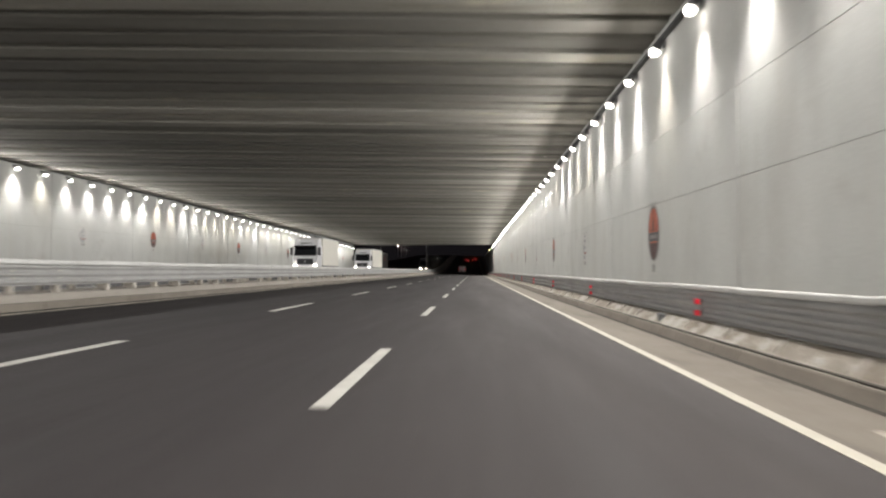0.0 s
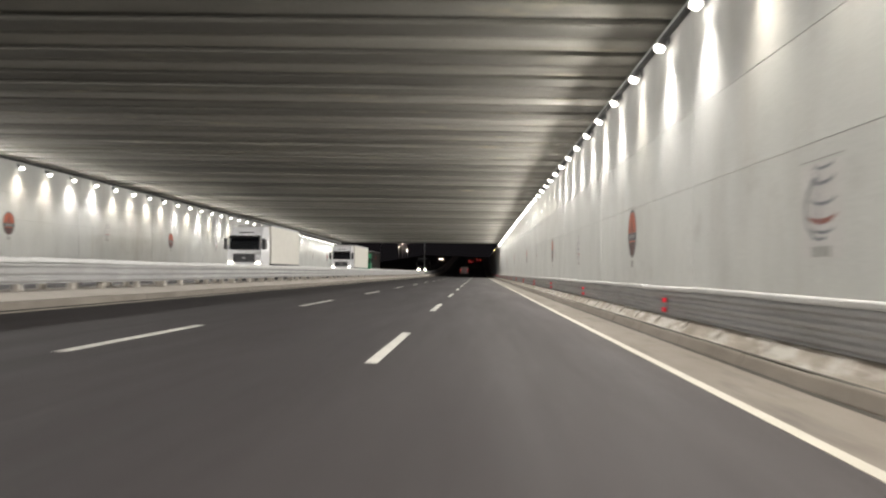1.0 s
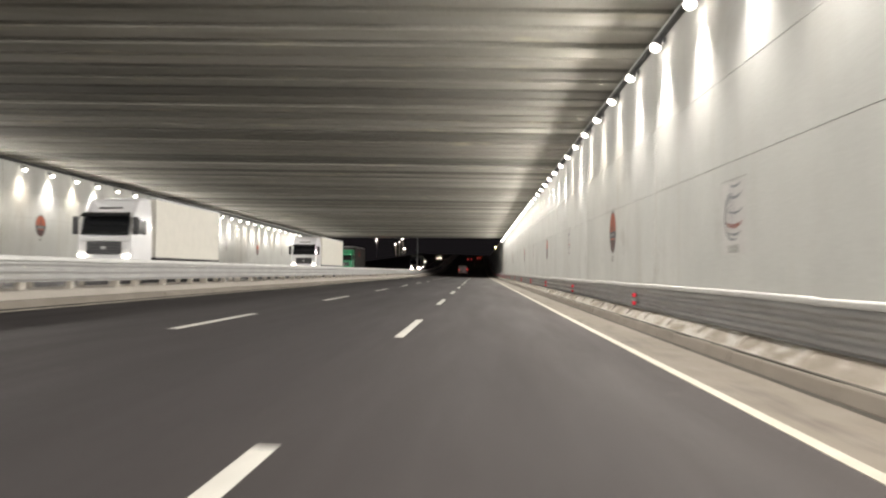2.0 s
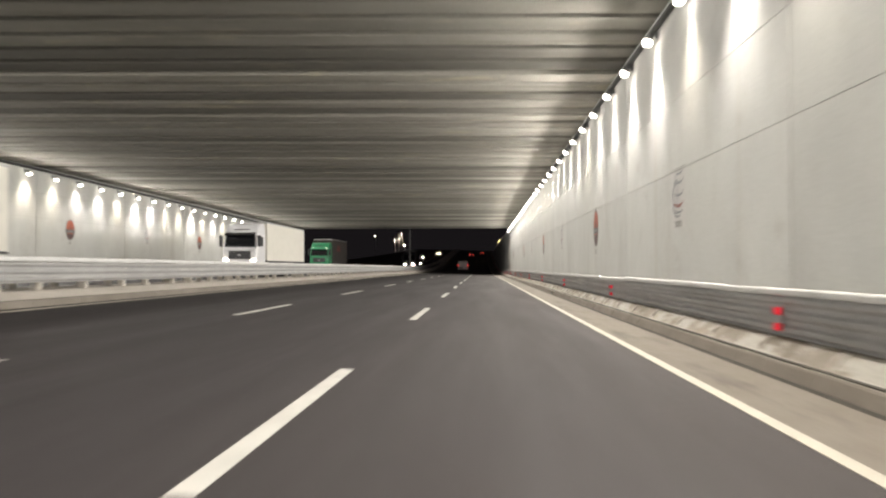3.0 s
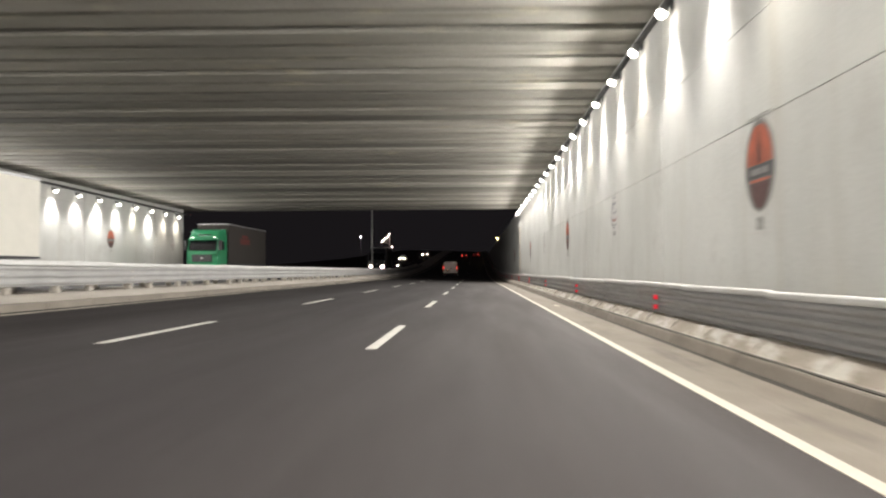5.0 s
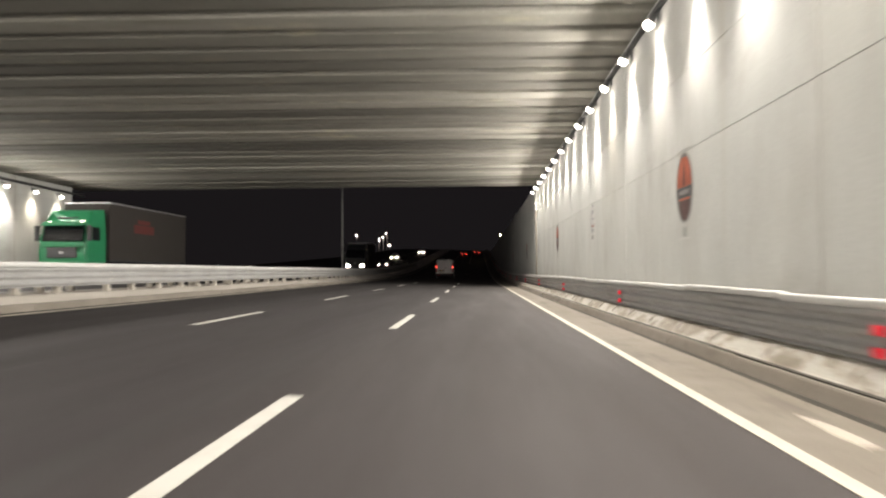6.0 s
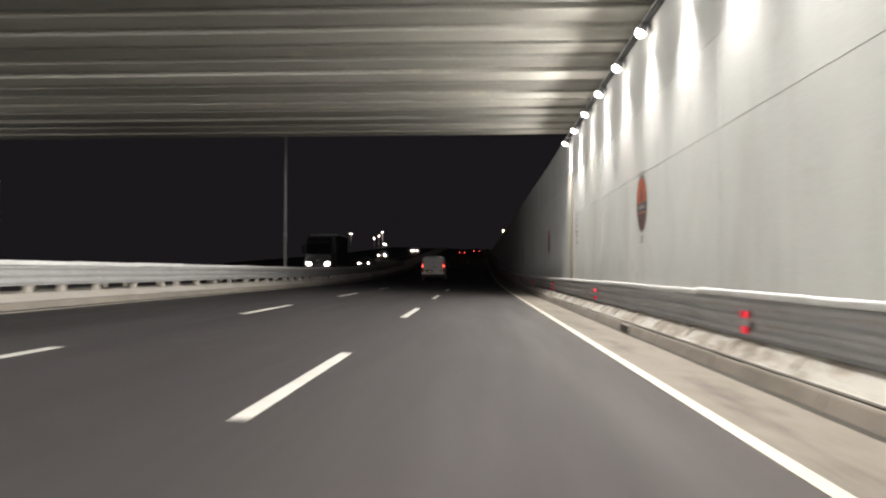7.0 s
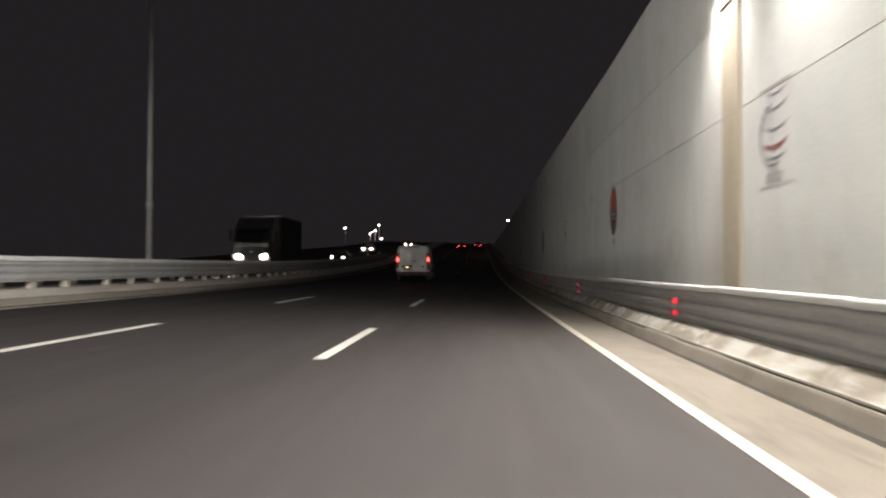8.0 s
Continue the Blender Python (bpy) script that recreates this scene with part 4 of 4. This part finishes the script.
    part("bumper", fresh_box(-1.24, 1.24, -0.02, 0.5, 0.34, 1.05, bevel=0.07), paint_mat, truck, "painted front bumper")
    for s in (-1, 1):
        xa, xb = sorted((s * 0.86, s * 1.16)) if not both else sorted((s * 0.62, s * 1.0))
        part("headlamp", fresh_box(xa, xb, 0.0, 0.12, lamp_z0, lamp_z0 + (0.24 if both else 0.11), bevel=0.012), HEAD_ON if both else HEAD_DIM, truck, "lit headlamp")
        part("roof_marker", fresh_box(s * 0.86 - 0.09, s * 0.86 + 0.09, 0.44, 0.50, 3.09, 3.13), MARKER if paint_mat is GREEN_PAINT else GRILLE_GREY, truck, "small roof marker lamp")
        xa, xb = sorted((s * 1.26, s * 1.50))
        m = part("mirror", fresh_box(xa, xb, 0.10, 0.26, 2.1, 2.9, bevel=0.04), BLACK_PLASTIC, truck, "black door mirror")
        part("mirror_arm", fresh_box(min(s * 1.2, s * 1.27), max(s * 1.2, s * 1.27), 0.18, 0.24, 2.80, 2.85), BLACK_PLASTIC, m)
        xa, xb = sorted((s * 1.235, s * 1.262))
        part("side_glass", fresh_box(xa, xb, 0.75, 1.55, 2.15, 2.85, bevel=0.01), GLASS_DARK, truck, "dark side window")
        part("step", fresh_box(xa - 0.02, xb, 0.6, 1.4, 0.42, 0.9, bevel=0.02), BLACK_PLASTIC, truck, "black cab step")
        wheel(truck, s * 1.08, 1.45, 0.5, 0.5, 0.32, s)
        wheel(truck, s * 1.0, 4.6, 0.5, 0.5, 0.5, s)
        for i in range(3):
            wheel(truck, s * 1.05, 2.6 + trailer_len - 0.9 - 1.3 * i, 0.5, 0.5, 0.36, s)
        xa, xb = sorted((s * 1.23, s * 1.27))
        part("side_guard", fresh_box(xa, xb, 5.3, max(5.6, 2.6 + trailer_len - 4.3), 0.55, 0.95, bevel=0.01), BLACK_PLASTIC, truck, "dark side guard")
    part("chassis", fresh_box(-0.45, 0.45, 1.6, 2.6 + trailer_len - 0.3, 0.72, 1.0), BLACK_PLASTIC, truck, "dark chassis frame")
    tr = part("trailer_box", fresh_box(-1.27, 1.27, 2.6, 2.6 + trailer_len, 1.10, box_h, bevel=0.03), trailer_mat, truck, trailer_label)
    part("lower_rail", fresh_box(-1.285, 1.285, 2.59, 2.61 + trailer_len, 1.05, 1.13, bevel=0.01), BLACK_PLASTIC, tr, "dark lower rail")
    part("upper_rail", fresh_box(-1.282, 1.282, 2.59, 2.61 + trailer_len, box_h - 0.07, box_h + 0.012, bevel=0.01), RIM_METAL, tr, "metal upper rail")
    return truck


def build_car(x, y, z, heading, paint_mat, label, lit):
    """A car; its front is at its local -y. lit: 'head' or 'tail'."""
    car = holder("car", label, "car", "cars out on the road")
    car.matrix_basis = pose(x, y, z, 0, 0, heading)
    rings = [ring_at(0.0, 0.70, 0.74, 0.60, 0.28, 0.55, 0.66, 0.02), ring_at(0.18, 0.84, 0.87, 0.76, 0.20, 0.60, 0.78, 0.02), ring_at(1.15, 0.88, 0.90, 0.78, 0.18, 0.66, 0.95, 0.02),
             ring_at(1.75, 0.89, 0.90, 0.64, 0.18, 0.80, 1.34, 0.03), ring_at(2.3, 0.89, 0.90, 0.62, 0.18, 0.82, 1.45, 0.03), ring_at(3.2, 0.89, 0.90, 0.62, 0.18, 0.82, 1.42, 0.03),
             ring_at(3.9, 0.88, 0.89, 0.66, 0.20, 0.80, 1.06, 0.02), ring_at(4.3, 0.82, 0.84, 0.70, 0.26, 0.70, 0.95, 0.02), ring_at(4.4, 0.72, 0.76, 0.62, 0.32, 0.65, 0.85, 0.02)]
    part("body", loft(bmesh.new(), rings), paint_mat, car, "painted car body", True)
    part("windscreen", loft(bmesh.new(), [[(-0.66, 1.16, 0.98), (0.66, 1.16, 0.98), (0.52, 1.78, 1.36), (-0.52, 1.78, 1.36)], [(-0.66, 1.22, 0.96), (0.66, 1.22, 0.96), (0.52, 1.84, 1.34), (-0.52, 1.84, 1.34)]]), GLASS_DARK, car, "dark windscreen")
    part("rear_window", loft(bmesh.new(), [[(-0.56, 3.86, 1.10), (0.56, 3.86, 1.10), (0.50, 3.30, 1.42), (-0.50, 3.30, 1.42)], [(-0.56, 3.80, 1.08), (0.56, 3.80, 1.08), (0.50, 3.24, 1.40), (-0.50, 3.24, 1.40)]]), GLASS_DARK, car, "dark rear window")
    part("grille", fresh_box(-0.45, 0.45, -0.03, 0.05, 0.42, 0.56, bevel=0.01), BLACK_PLASTIC, car, "black grille")
    for s in (-1, 1):
        xa, xb = sorted((s * 0.52, s * 0.76))
        part("headlamp", fresh_box(xa, xb, -0.015, 0.10, 0.58, 0.70, bevel=0.02), HEAD_ON if lit == "head" else RIM_METAL, car, "lit headlamp" if lit == "head" else "")
        part("tail_lamp", fresh_box(xa, xb, 4.30, 4.42, 0.70, 0.82, bevel=0.02), TAIL_ON if lit == "tail" else TAIL_DULL, car, "lit red tail lamp" if lit == "tail" else "")
        xa, xb = sorted((s * 0.90, s * 1.08))
        part("mirror", fresh_box(xa, xb, 1.45, 1.58, 0.92, 1.05, bevel=0.03), BLACK_PLASTIC, car, "door mirror")
        for yy in (0.85, 3.5):
            wheel(car, s * 0.80, yy, 0.31, 0.31, 0.2, s)
    return car


def build_vehicles():
    build_van(-5.6, 211.0, road_z(-5.6) + climb(211))
    build_truck(-18.9, 75.5, road_z(-18.9), WHITE_PAINT, TRAILER_WHITE, 9.0, "white truck with a white box trailer on the oncoming carriageway", "cream box trailer")
    build_truck(-19.2, 116.5, road_z(-19.2), WHITE_PAINT, TRAILER_WHITE, 12.0, "tall white truck with a cream box trailer near the exit", "cream box trailer")
    green = build_truck(-23.2, 162.6, road_z(-23.2), GREEN_PAINT, TRAILER_BROWN, 11.0, "green truck with a brown tarpaulin trailer at the underpass exit", "brown tarpaulin trailer", box_h=4.3, lamp_z0=0.72)
    part("side_print", fresh_box(1.268, 1.276, 5.6, 8.4, 2.75, 3.25, bevel=0.002), TARP_RED, green, "faded red print on the tarpaulin")
    part("side_print", fresh_box(1.268, 1.276, 6.1, 7.8, 3.30, 3.55, bevel=0.002), TARP_RED, green, "faded red print on the tarpaulin")
    build_truck(-16.2, 214.0, road_z(-16.2) + climb(214), DARK_PAINT, TRAILER_DARK, 6.0, "dark truck with bright headlamps oncoming at night", "dark tarpaulin trailer", both=True)
    for x, y, heading, mat, label, lit in (
            (-17.6, 252.0, 0, DARK_PAINT, "dark oncoming car with lit headlamps on the climb", "head"),
            (-20.0, 292.0, 0, WHITE_PAINT, "pale oncoming car with lit headlamps on the climb", "head"),
            (-17.2, 335.0, 0, DARK_PAINT, "dark oncoming car with bright headlamps far up the climb", "head"),
            (-5.3, 330.0, 180, DARK_PAINT, "dark car with lit red tail lamps on the climb", "tail"),
            (-1.9, 346.0, 180, DARK_PAINT, "dark car with lit red tail lamps far up the climb", "tail")):
        car = build_car(x, y, road_z(x) + climb(y), heading, mat, label, lit)
        car.matrix_basis = pose(x, y, road_z(x) + climb(y), slope(y) if heading == 0 else -slope(y), 0, heading)


# ------------------------------------------------------------ far lights
def build_far_lights():
    def street_light(x, y, z, size, mat, label):
        st = holder("street_lamp", label, "street lamp", "distant street lamps", at=(x, y, 0))
        part("pole", disc(bmesh.new(), 0.12, z, Matrix.Translation((0, 0, z / 2)), 8, 0.08), STEEL, st)
        part("arm", fresh_box(-0.05, 0.05, -1.2, 0.0, z - 0.06, z + 0.04), STEEL, st)
        part("head", fresh_box(-size, size, -1.6, -0.9, z - 0.12, z + 0.12, bevel=0.05), mat, st, "glowing lamp head")
    white = "distant lit street lamp on a tall pole"
    for x, y, z, size in ((-70.6, 565, 21.8, 0.25), (-57.8, 566, 19.2, 0.30), (-55.6, 568, 20.6, 0.22), (-53.8, 570, 23.2, 0.22), (-51.8, 566, 16.0, 0.40)):
        street_light(x, y, z, size, FAR_WHITE, white)
    street_light(3.4, 300.0, 9.3, 0.13, FAR_YELLOW, "small distant yellow street lamp above the wall")


build_ground()
build_road()
build_walls()
build_ceiling()
build_exit()
build_lamps()
build_decorations()
build_vehicles()
build_far_lights()
build_reflectors()
build_kerb_details()
build_rail("guard_rail", 1.40, 0.320, 0.838, 0.25, 1, STEEL, 1.957, -20.0, "grey steel guard rail with pale dented top rail by the wall", cap_up=-0.03, sag=0.011, foot=True)
build_rail("guard_rail", -12.30, 0.80, 1.31, 0.60, -1, STEEL_LIGHT, 1.912, -19.4, "pale steel three-wave guard rail along the median")
build_rail("guard_rail", -13.75, 0.80, 1.31, 0.60, 1, STEEL_LIGHT, 1.912, -19.0, "pale steel guard rail on the far side of the median")
build_kerbs()
